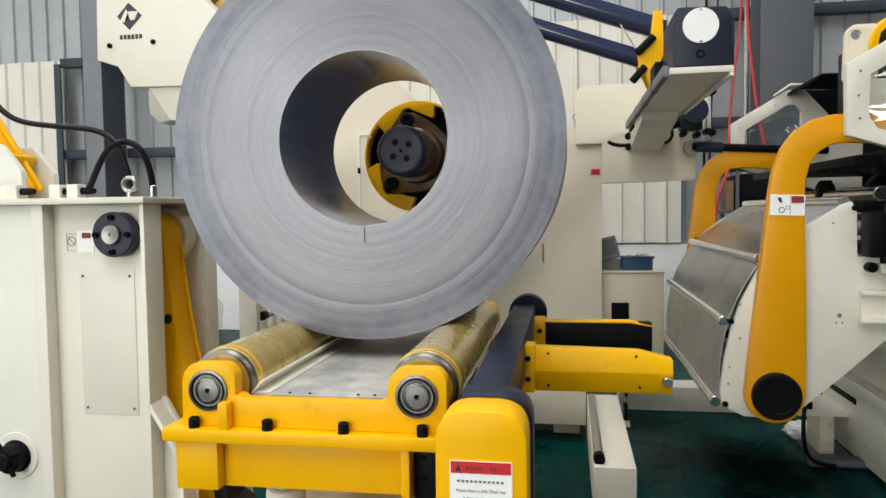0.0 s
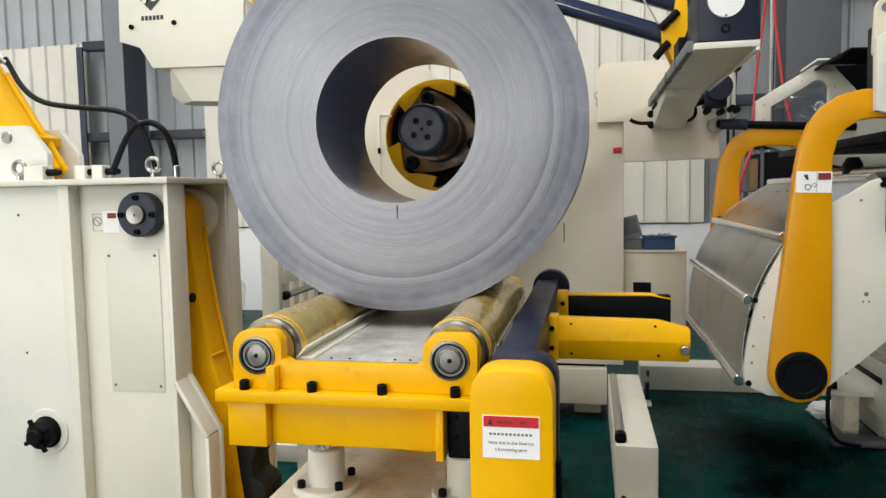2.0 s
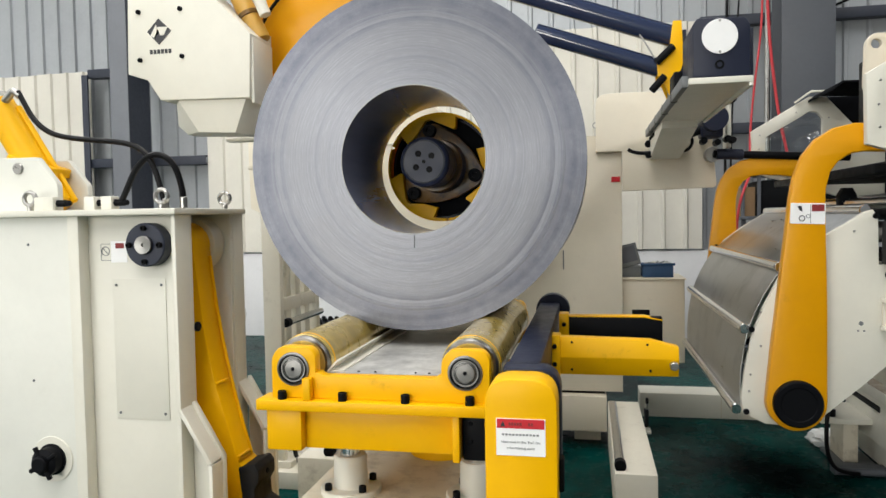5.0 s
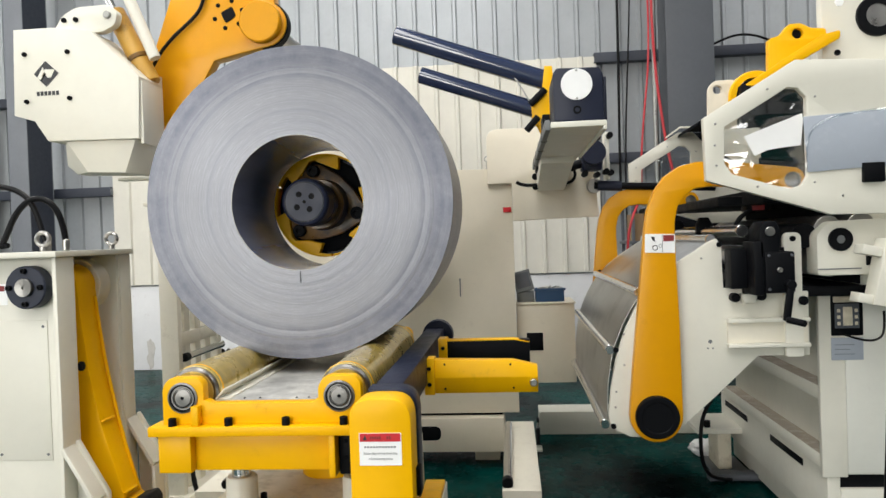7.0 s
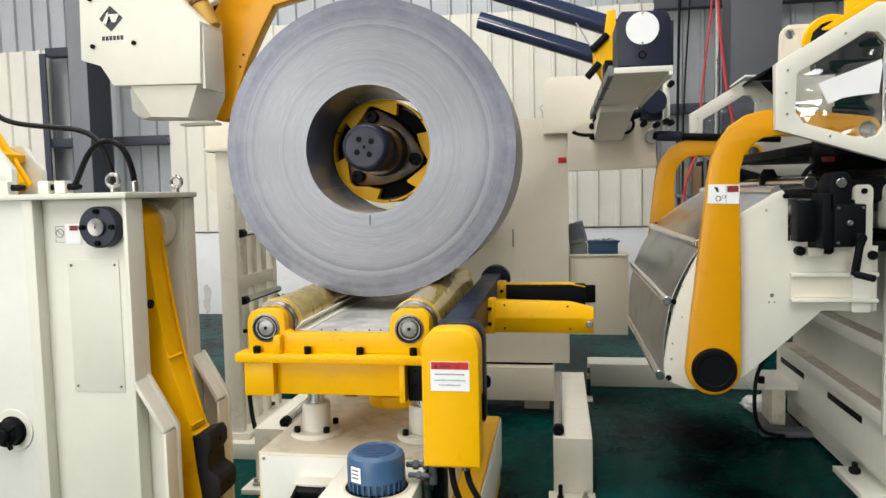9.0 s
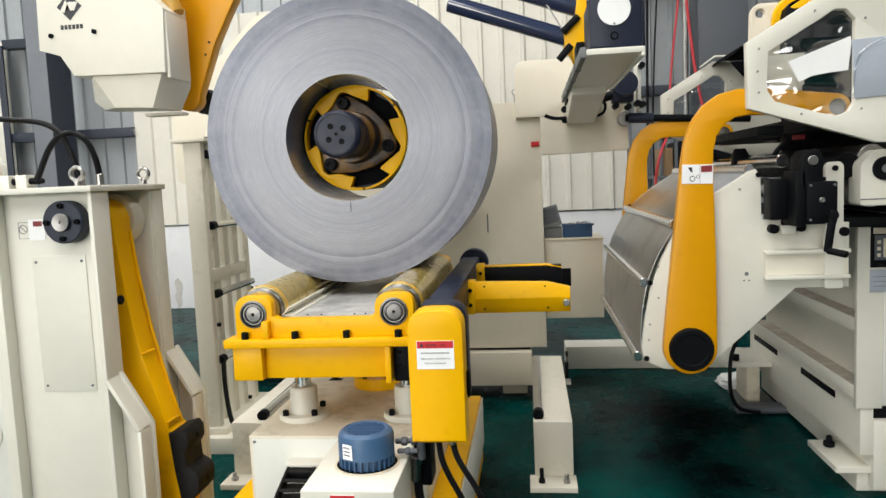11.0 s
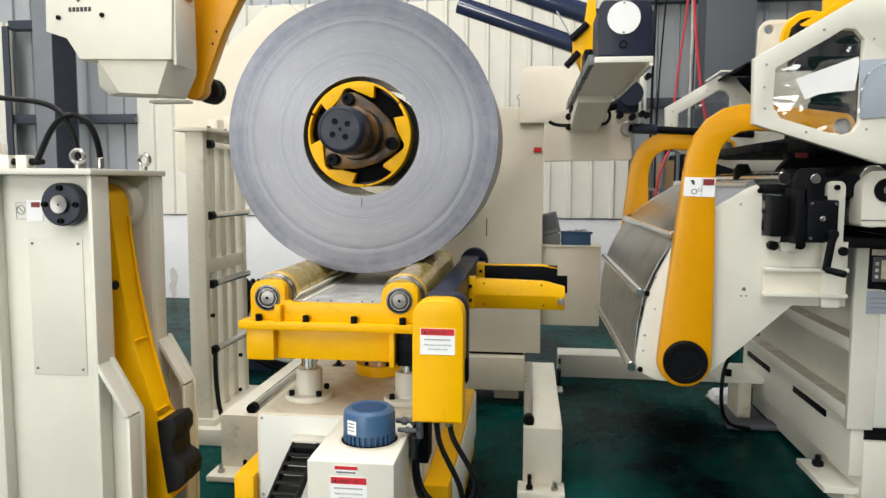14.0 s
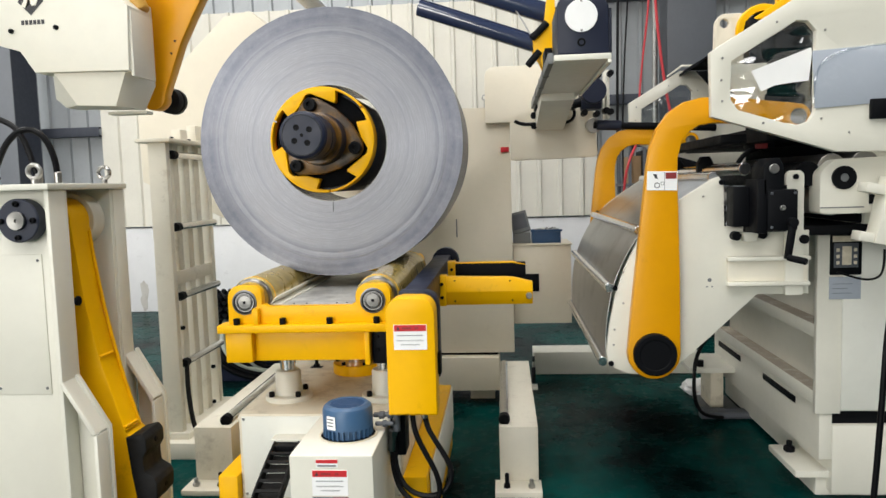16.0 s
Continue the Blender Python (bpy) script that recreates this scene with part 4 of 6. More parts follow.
    for z, x in ((0.962, -1.4495), (0.676, -1.3685)):
        for dz in ((0.0,) if z > 0.9 else (0.0, 0.012)):
            part("weld_bead", tube([(x, 2.562, z + dz), (x + 0.001, 2.585, z + dz + 0.005), (x, 2.605, z + dz - 0.002), (x + 0.001, 2.63, z + dz + 0.004), (x, 2.655, z + dz)], 0.0055), YELLOW, arm)
    part("boss", ring((-1.612, 2.69, 1.482), (0, 1, 0), 0.02, 0.105, 0.078, 32), CREAM, arm)
    pad = [(-1.366, 0.652), (-1.302, 0.668), (-1.285, 0.645), (-1.285, 0.600), (-1.302, 0.572), (-1.299, 0.515), (-1.262, 0.492), (-1.252, 0.470), (-1.256, 0.415), (-1.285, 0.382), (-1.330, 0.362), (-1.350, 0.50)]
    pd = part("rubber_pad", plate(rounded(pad, 0.006), 2.552, 2.70, bev=0.006), RUBBER, arm, "black stepped rubber pad")
    for x, z in ((-1.284, 0.622), (-1.255, 0.442)):
        part("pad_screw", bolt((x, 2.63, z), (1, 0, 0), 0.011, 0.003), BLACK, pd)
    part("side_plug", rod((-1.488, 2.50, 1.19), (-1.474, 2.50, 1.19), 0.018, 16), BLACK, post)
    # on top: eyes, blocks, hoses
    for x, y in ((-2.095, 2.42), (-1.578, 2.45), (-1.545, 2.85)):
        eye_bolt((x, y, 1.622), post)
    for x, y in ((-2.045, 2.43), (-1.992, 2.41), (-1.87, 2.47), (-1.80, 2.47)):
        b = part("hose_block", box(x - 0.022, x + 0.022, y - 0.025, y + 0.025, 1.622, 1.672, 0.004), CREAM, post)
        part("fitting", joined(rod((x + 0.02, y, 1.648), (x + 0.06, y, 1.648), 0.014, 6), rod((x + 0.055, y, 1.648), (x + 0.075, y, 1.648), 0.010, 12)), BLACK, b)
    part("hydraulic_hose", tube([(-1.755, 2.47, 1.648), (-1.73, 2.47, 1.69), (-1.70, 2.47, 1.77), (-1.62, 2.47, 1.832), (-1.545, 2.48, 1.80), (-1.52, 2.49, 1.71), (-1.515, 2.49, 1.66), (-1.515, 2.49, 1.625)], 0.0115), CABLE, post, "arched black hydraulic hose")
    part("ferrule", rod((-1.515, 2.49, 1.622), (-1.515, 2.49, 1.665), 0.013, 12), STEEL, post)
    # cylinder leaning on its trunnion cheeks
    for y in (2.49, 2.66):
        part("trunnion_cheek", plate(rounded([(-2.34, 1.622), (-2.035, 1.622), (-2.035, 1.725), (-2.12, 1.827), (-2.34, 1.827)], 0.008), y, y + 0.03, bev=0.003), WHITE, post, "white trunnion cheek plate")
    part("trunnion_pin", rod((-2.20, 2.482, 1.786), (-2.20, 2.70, 1.786), 0.022, 24), STEEL, post)
    cyl = part("cylinder", rod((-2.11, 2.59, 1.64), (-2.37, 2.59, 2.05), 0.061, 36), YELLOW, post, "yellow hydraulic cylinder leaning outwards")
    part("trunnion_collar", turned(box(-0.095, 0.095, 2.525, 2.655, -0.018, 0.018, 0.005), pose(-2.195, 0, 1.800, 0, 18, 0)), YELLOW, cyl)
    part("end_cap", rod((-2.37, 2.59, 2.05), (-2.386, 2.59, 2.075), 0.056, 36), STEEL, cyl)
    part("port_fitting", joined(rod((-2.34, 2.57, 2.04), (-2.27, 2.56, 2.095), 0.015, 12), rod((-2.275, 2.56, 2.10), (-2.24, 2.56, 2.07), 0.013, 12)), STEEL, cyl)
    part("tie_rod", rod((-2.045, 2.60, 1.66), (-2.285, 2.60, 2.04), 0.012, 16), YELLOW, cyl)
    part("cylinder_rod", rod((-2.384, 2.59, 2.07), (-2.80, 2.59, 2.74), 0.03, 24), CHROME, cyl)
    part("hydraulic_hose", tube([(-2.25, 2.56, 2.09), (-2.23, 2.56, 2.06), (-2.19, 2.55, 1.985), (-2.10, 2.54, 1.915), (-1.98, 2.53, 1.895), (-1.85, 2.51, 1.88), (-1.73, 2.49, 1.868), (-1.63, 2.47, 1.825), (-1.60, 2.47, 1.73), (-1.578, 2.47, 1.64)], 0.0105), CABLE, post, "long sagging black hydraulic hose")
    part("ferrule", rod((-1.575, 2.47, 1.622), (-1.575, 2.47, 1.66), 0.013, 12), STEEL, post)
    post.location.x -= 0.006
    return post


# ---- hold-down head and arm, reaching in from the decoiler ----
def hold_down():
    hd = thing("hold_down_arm", (-1.6, 3.6, 2.3), "yellow hold-down arm with a cream gear head", "hold-down arm")
    front = [(-2.225, 2.55), (-2.22, 2.69), (-2.03, 2.69), (-1.83, 2.662), (-1.60, 2.434), (-1.612, 2.142), (-2.066, 2.15), (-2.13, 2.248), (-2.232, 2.28)]
    head = part("gear_head", plate(front, 3.23, 3.46, bev=0.004), CREAM, hd, "cream gear head with a dark emblem")
    hood = bmesh.new()
    for x, y, z in ((-1.985, 3.25, 2.147), (-1.64, 3.25, 2.140), (-1.905, 3.285, 2.000), (-1.715, 3.285, 1.990), (-2.06, 3.36, 2.147), (-1.602, 3.36, 2.140), (-2.06, 3.37, 2.045), (-2.01, 3.37, 2.000), (-1.600, 3.37, 2.100), (-1.660, 3.37, 1.985),
                    (-2.06, 3.46, 2.147), (-1.602, 3.46, 2.140), (-2.06, 3.46, 2.045), (-2.01, 3.46, 2.000), (-1.600, 3.46, 2.100), (-1.660, 3.46, 1.985)):
        hood.verts.new((x, y, z))
    bmesh.ops.convex_hull(hood, input=hood.verts[:])
    part("lower_hood", hood, CREAM, head, "cream chamfered lower hood")
    part("side_cover", turned(box(-1.612, -1.596, 3.25, 3.46, 2.12, 2.42, 0.004), Matrix.Identity(4)), CREAM, head)
    for x, z in ((-2.165, 2.568), (-1.948, 2.569), (-2.163, 2.342), (-1.945, 2.349)):
        part("cap_screw", bolt((x, 3.23, z), (0, -1, 0), 0.011, 0.012), BLACK, head)
    em = part("emblem", plate([(-2.122, 2.472), (-2.062, 2.532), (-1.998, 2.472), (-2.062, 2.41)], 3.227, 3.23, bev=0), INK, head, "dark diamond emblem")
    part("emblem_bar", plate([(-2.105, 2.452), (-2.085, 2.442), (-2.065, 2.492), (-2.015, 2.49), (-2.035, 2.452), (-2.055, 2.452), (-2.06, 2.468), (-2.075, 2.502)], 3.225, 3.227, bev=0), CREAM, em)
    for k in range(6):
        part("name_bar", box(-2.112 + 0.0195 * k, -2.098 + 0.0195 * k, 3.228, 3.23, 2.368, 2.388, 0), INK, head)
    part("lug", plate(rounded([(-2.06, 2.67), (-1.80, 2.67), (-1.735, 2.70), (-1.72, 2.76), (-1.77, 2.80), (-1.93, 2.795), (-2.0, 2.76)], 0.02), 3.28, 3.33, bev=0.004), CREAM, head, "cream link lug")
    part("lug_pin", rod((-1.77, 3.265, 2.748), (-1.77, 3.35, 2.748), 0.018, 20), STEEL, head)
    for x in (-1.99, -1.93):
        part("cap_screw", bolt((x, 3.28, 2.735), (0, -1, 0), 0.012, 0.012), BLACK, head)
    link = part("link_cylinder", rod((-1.80, 3.40, 2.80), (-1.625, 3.40, 2.44), 0.048, 24), OCHRE, hd, "oily ochre link cylinder")
    part("link_collar", rod((-1.69, 3.40, 2.574), (-1.68, 3.40, 2.553), 0.055, 24), BRONZE, link)
    part("link_guard", rod((-1.76, 3.37, 2.98), (-1.585, 3.37, 2.55), 0.028, 20), CREAM, link, "bright cream guard tube")
    part("link_rod", rod((-1.80, 3.40, 2.80), (-1.96, 3.40, 3.13), 0.02, 20), CHROME, link)
    # boomerang-shaped arm plate
    line = [(-1.70, 2.58), (-1.585, 2.89), (-1.50, 3.06), (-1.05, 3.06)]
    line += [(-1.09 + 0.115 * math.cos(math.radians(a)), 2.74 + 0.115 * math.sin(math.radians(a))) for a in range(60, -100, -16)]
    line += [(-1.22, 2.60), (-1.36, 2.57), (-1.43, 2.45), (-1.50, 2.32), (-1.60, 2.07)]
    line += [(-1.665 + 0.068 * math.cos(math.radians(a)), 2.062 + 0.068 * math.sin(math.radians(a))) for a in range(-20, -165, -18)]
    line += [(-1.75, 2.10), (-1.76, 2.3)]
    arm = part("arm_plate", plate(line, 3.55, 3.63, bev=0.006), DEEP_YELLOW, hd, "broad yellow arm plate with bolted hub")
    part("hub", rod((-1.10, 3.50, 2.745), (-1.10, 3.55, 2.745), 0.105, 40, 0.006), DEEP_YELLOW, arm)
    part("hub_rim", ring((-1.09, 3.56, 2.74), (0, 1, 0), 0.112, 0.122, 0.055, 48), BLACK, arm, "dark rim behind the hub")
    part("inspection_hole", plate(rounded([(-1.315, 2.81), (-1.255, 2.84), (-1.235, 2.79), (-1.29, 2.755)], 0.012), 3.545, 3.552, bev=0), BLACK, arm, "dark slot in the arm")
    for k in range(6):
        a = math.radians(60 * k + 15)
        part("hub_bolt", bolt((-1.275 + 0.075 * math.cos(a), 3.55, 2.80 + 0.07 * math.sin(a)), (0, -1, 0), 0.011, 0.006), BLACK, arm)
    for z, x in ((2.33, -1.53), (2.27, -1.552)):
        part("arm_screw", bolt((x, 3.55, z), (0, -1, 0), 0.006, 0.004), BLACK, arm)
    part("arm_hose", tube([(-1.40, 3.53, 3.02), (-1.38, 3.53, 2.90), (-1.42, 3.53, 2.80), (-1.55, 3.53, 2.72), (-1.66, 3.53, 2.60), (-1.70, 3.52, 2.50)], 0.009), CABLE, hd, "thin black hose along the arm")
    rol = part("press_roller", lathe((-1.665, 3.63, 2.062), (0, 1, 0), ((0, 0), (0, 0.025), (0.09, 0.025), (0.09, 0.062), (0.11, 0.068), (0.13, 0.068), (0.132, 0.06), (0.15, 0.06), (0.152, 0.068), (0.18, 0.068), (0.21, 0.05), (0.22, 0.03), (0.22, 0)), 36), RUBBER, hd, "black ribbed rubber press roller")
    part("axle_nut", rod((-1.665, 3.845, 2.062), (-1.665, 3.87, 2.062), 0.02, 6), STEEL, rol)
    part("pivot_shaft", rod((-1.10, 3.63, 2.745), (-1.10, 5.16, 2.745), 0.05, 28), STEEL, hd)
    part("mount_bar", box(-2.20, -1.64, 3.46, 3.55, 2.30, 2.50, 0.006), CREAM, hd)
    part("foot_plate", box(-1.86, -1.66, 3.47, 3.54, 1.97, 1.985, 0.003), CREAM, hd)
    return hd


# ---- decoiler ----
def decoiler():
    dc = thing("decoiler", (-0.7, 5.4, 0), "cream decoiler housing with an expanding yellow mandrel", "decoiler")
    line = [(-1.35, 0.36), (0.14, 0.36), (0.14, 2.10), (-0.86, 2.115), (-1.03, 2.24), (-1.257, 2.457), (-1.56, 2.735), (-1.68, 2.845), (-1.87, 2.815), (-2.30, 2.42), (-2.56, 2.14), (-2.55, 1.66), (-1.95, 1.38), (-1.50, 1.20), (-1.35, 1.0)]
    body = part("housing", plate(line, 5.13, 5.75, bev=0.006), BEIGE, dc, "tall cream steel housing")
    part("door_panel", plate(rounded([(-1.53, 1.30), (-0.95, 1.30), (-0.95, 2.10), (-1.53, 2.10)], 0.01), 5.118, 5.13, bev=0.003), BEIGE, body)
    # Strips in lighter cream paint the highlight along the door edge.
    part("door_edge_highlight", joined(box(-1.545, -1.525, 5.108, 5.118, 1.30, 2.11, 0.003), box(-1.525, -1.40, 5.108, 5.118, 2.092, 2.11, 0.003)), CREAM, body, "lighter cream strips standing for the highlight on the door edge")
    part("door_latch", box(-1.542, -1.522, 5.098, 5.108, 1.83, 1.87, 0.002), BLACK, body)
    part("seam_latch", box(-0.256, -0.248, 5.12, 5.13, 1.20, 1.33, 0.001), GREY, body, "thin dark door latch")
    part("red_tag", box(0.072, 0.128, 5.122, 5.13, 1.79, 1.825, 0.001), RED, body, "small red tag")
    part("base_beam", box(-1.45, 0.03, 5.06, 5.72, 0.10, 0.34, 0.005), BEIGE, dc, "cream base beam with lifting slots")
    # Black strip stands for the shade in the gap above the base beam.
    part("base_gap_shade", box(-1.35, 0.02, 5.16, 5.70, 0.34, 0.362, 0.001), BLACK, dc)
    part("lift_slot", plate(rounded([(-0.62, 0.185), (-0.42, 0.185), (-0.42, 0.285), (-0.62, 0.285)], 0.05, 6), 5.056, 5.07, bev=0.001), BLACK, dc, "dark lifting slot")
    for x in (-1.3, -0.1):
        part("base_foot", box(x - 0.09, x + 0.09, 5.2, 5.6, 0.0, 0.10, 0.004), BEIGE, dc)
    # carrier plate at the threading side
    pl = rounded([(-0.03, 1.99), (-0.03, 2.375), (0.42, 2.375), (0.70, 2.20), (0.74, 1.735), (0.142, 1.725), (0.142, 1.99)], [0.01, 0.08, 0.02, 0.02, 0.03, 0.01, 0.01])
    part("carrier_plate", plate(pl, 5.085, 5.127, bev=0.004), BEIGE, dc, "cream carrier plate beside the housing")
    hook = part("lifting_ring", ring((-0.03, 5.10, 2.17), (0, 1, 0), 0.014, 0.022, 0.015, 20), STEEL, dc)
    part("ring_post", rod((-0.03, 5.107, 2.10), (-0.03, 5.107, 2.155), 0.008, 10), STEEL, hook)
    # mandrel: drum of four yellow segments about a dark spindle
    mx, mz = CX - 0.009, CZ + 0.009
    man = part("spindle", lathe((mx, 2.72, mz), (0, 1, 0), ((0, 0), (0, 0.080), (0.006, 0.089), (0.016, 0.0925), (0.018, 0.089), (0.024, 0.0935), (0.10, 0.096), (0.108, 0.091), (0.112, 0.080), (0.145, 0.080), (0.150, 0.088), (0.185, 0.090), (0.19, 0.082), (0.215, 0.084), (0.22, 0.104), (0.295, 0.110), (0.300, 0.09), (2.4, 0.09), (2.4, 0)), 56), NAVY, dc, "dark blue spindle nose with face screws")
    part("centre_hole", lathe((mx, 2.7195, mz), (0, 1, 0), ((0, 0), (0, 0.007), (0.001, 0.007)), 16), BLACK, man)
    part("face_groove", ring((mx, 2.7185, mz), (0, 1, 0), 0.076, 0.078, 0.002, 48, 0.0005), BLACK, man)
    for k in range(4):
        a = math.radians(90 * k + 35)
        part("face_screw", lathe((mx + 0.036 * math.cos(a), 2.7205, mz + 0.036 * math.sin(a)), (0, -1, 0), ((0, 0.0), (0, 0.012), (0.0015, 0.012), (0.0015, 0.008), (0.0006, 0.007), (0.0006, 0)), 16), BLACK, man)
    part("oily_collar", ring((mx, 2.935, mz), (0, 1, 0), 0.083, 0.106, 0.02, 48, 0.004), BRONZE, man, "oily brown collar ring")

    def polar(r, degrees):
        return (mx + r * math.cos(math.radians(degrees)), mz + r * math.sin(math.radians(degrees)))

    # three-cornered wedge plate with a large screw at each corner
    hexa = []
    for k in range(3):
        c = 120 * k - 15
        hexa += [polar(0.176, c - 11), polar(0.184, c), polar(0.176, c + 11), polar(0.146, c + 42), polar(0.140, c + 60), polar(0.146, c + 78)]
    part("wedge_plate", plate(rounded(hexa, 0.012, 3), 3.020, 3.050, [circle(mx, mz, 0.088)], bev=0.005), BRONZE, man, "oily brown three-cornered wedge plate")
    for k in range(3):
        x, z = polar(0.152, 120 * k - 15)
        part("wedge_screw", lathe((x, 3.021, z), (0, -1, 0), ((-0.003, 0), (-0.003, 0.027), (0.024, 0.027), (0.028, 0.023), (0.028, 0.012), (0.016, 0.011), (0.016, 0)), 24), BLACK, man, "large black socket screw")
    # Recess shade is put into the matt black of this backing.
    part("wedge_backing", plate([polar(0.203, d) for d in range(0, 360, 12)], 3.078, 3.10, [circle(mx, mz, 0.088)], bev=0.004), MATT_BLACK, man, "matt black backing standing for the shaded recess behind the segments")
    # three expanding segments, parted by dovetail gaps
    for k in range(3):
        t0 = 120 * k + 38
        seg = [polar(0.224, t0 + 118 * i / 20) for i in range(21)]
        seg += [polar(0.212, t0 + 118), polar(0.211, t0 + 110), polar(0.209, t0 + 103.5), polar(0.166, t0 + 107), polar(0.168, t0 + 85), polar(0.200, t0 + 70), polar(0.200, t0 + 64), polar(0.164, t0 + 31), polar(0.172, t0 + 29.5), polar(0.212, t0 + 33.5)]
        seg += [polar(0.2145, t0 + 33.5 * (1 - i / 5)) for i in range(6)]
        part("mandrel_segment", plate(seg, 3.03, 3.075, bev=0.003), YELLOW, man, "curved yellow mandrel segment")
        part("segment_shell", ring((mx, 3.075, mz), (0, 1, 0), 0.2205, 0.2235, 0.04, 56, 0.0005), YELLOW, man)
    part("mandrel_core", rod((mx, 3.105, mz), (mx, 4.70, mz), 0.222, 48), NAVY, man, "dark mandrel core")
    part("mandrel_collar", ring((mx, 4.70, mz), (0, 1, 0), 0.08, 0.30, 0.43, 48), BEIGE, man)
    return dc


def side_cabinet():
    cb = thing("side_cabinet", (0.35, 5.5, 0.5), "cream steel cabinet fixed to the decoiler side", "cabinet")
    part("body", box(0.143, 0.565, 5.30, 5.72, 0.535, 1.112, 0.006), BEIGE, cb)
    part("top", box(0.143, 0.575, 5.29, 5.73, 1.112, 1.122, 0.003), BEIGE, cb)
    part("vent_opening", box(0.212, 0.331, 5.293, 5.30, 0.775, 0.905, 0.002), BLACK, cb, "square black vent opening")
    tray = thing("parts_bin", (0.40, 5.5, 1.122), "blue plastic bin full of small parts on the cabinet", "parts bin")
    part("bin_floor", box(0.30, 0.49, 5.40, 5.58, 1.122, 1.13, 0.003), BIN_BLUE, tray)
    for b in ((0.29, 0.30, 5.40, 5.58, 1.122, 1.215), (0.49, 0.50, 5.40, 5.58, 1.122, 1.215), (0.29, 0.50, 5.39, 5.40, 1.122, 1.215), (0.29, 0.50, 5.58, 5.59, 1.122, 1.215)):
        part("bin_side", box(*b, 0.003), BIN_BLUE, tray)
    part("bin_rim", box(0.278, 0.512, 5.378, 5.39, 1.205, 1.222, 0.003), BIN_BLUE, tray)
    random.seed(9)
    for k in range(12):
        x, y = random.uniform(0.32, 0.47), random.uniform(5.43, 5.55)
        part("small_part", turned(box(-0.03, 0.03, -0.008, 0.008, -0.006, 0.006, 0.002, 1), pose(x, y, 1.205 + random.uniform(0, 0.02), random.uniform(-30, 30), random.uniform(-30, 30), random.uniform(0, 180))), (CREAM, STEEL, GREY)[k % 3], tray)
    bx = thing("tool_case", (0.22, 5.5, 1.122), "open dark grey tool case leaning on the cabinet", "tool case")
    part("case_base", box(0.15, 0.28, 5.42, 5.60, 1.122, 1.20, 0.006), GREY, bx)
    part("case_lid", turned(box(0.15, 0.285, 5.40, 5.425, 1.20, 1.36, 0.006), about((0.2, 5.41, 1.2), "Y", -14) @ about((0.2, 5.41, 1.2), "X", -18)), GREY, bx)
    part("case_inset", turned(box(0.165, 0.27, 5.396, 5.40, 1.225, 1.34, 0.001), about((0.2, 5.41, 1.2), "Y", -14) @ about((0.2, 5.41, 1.2), "X", -18)), STEELGREY, bx)


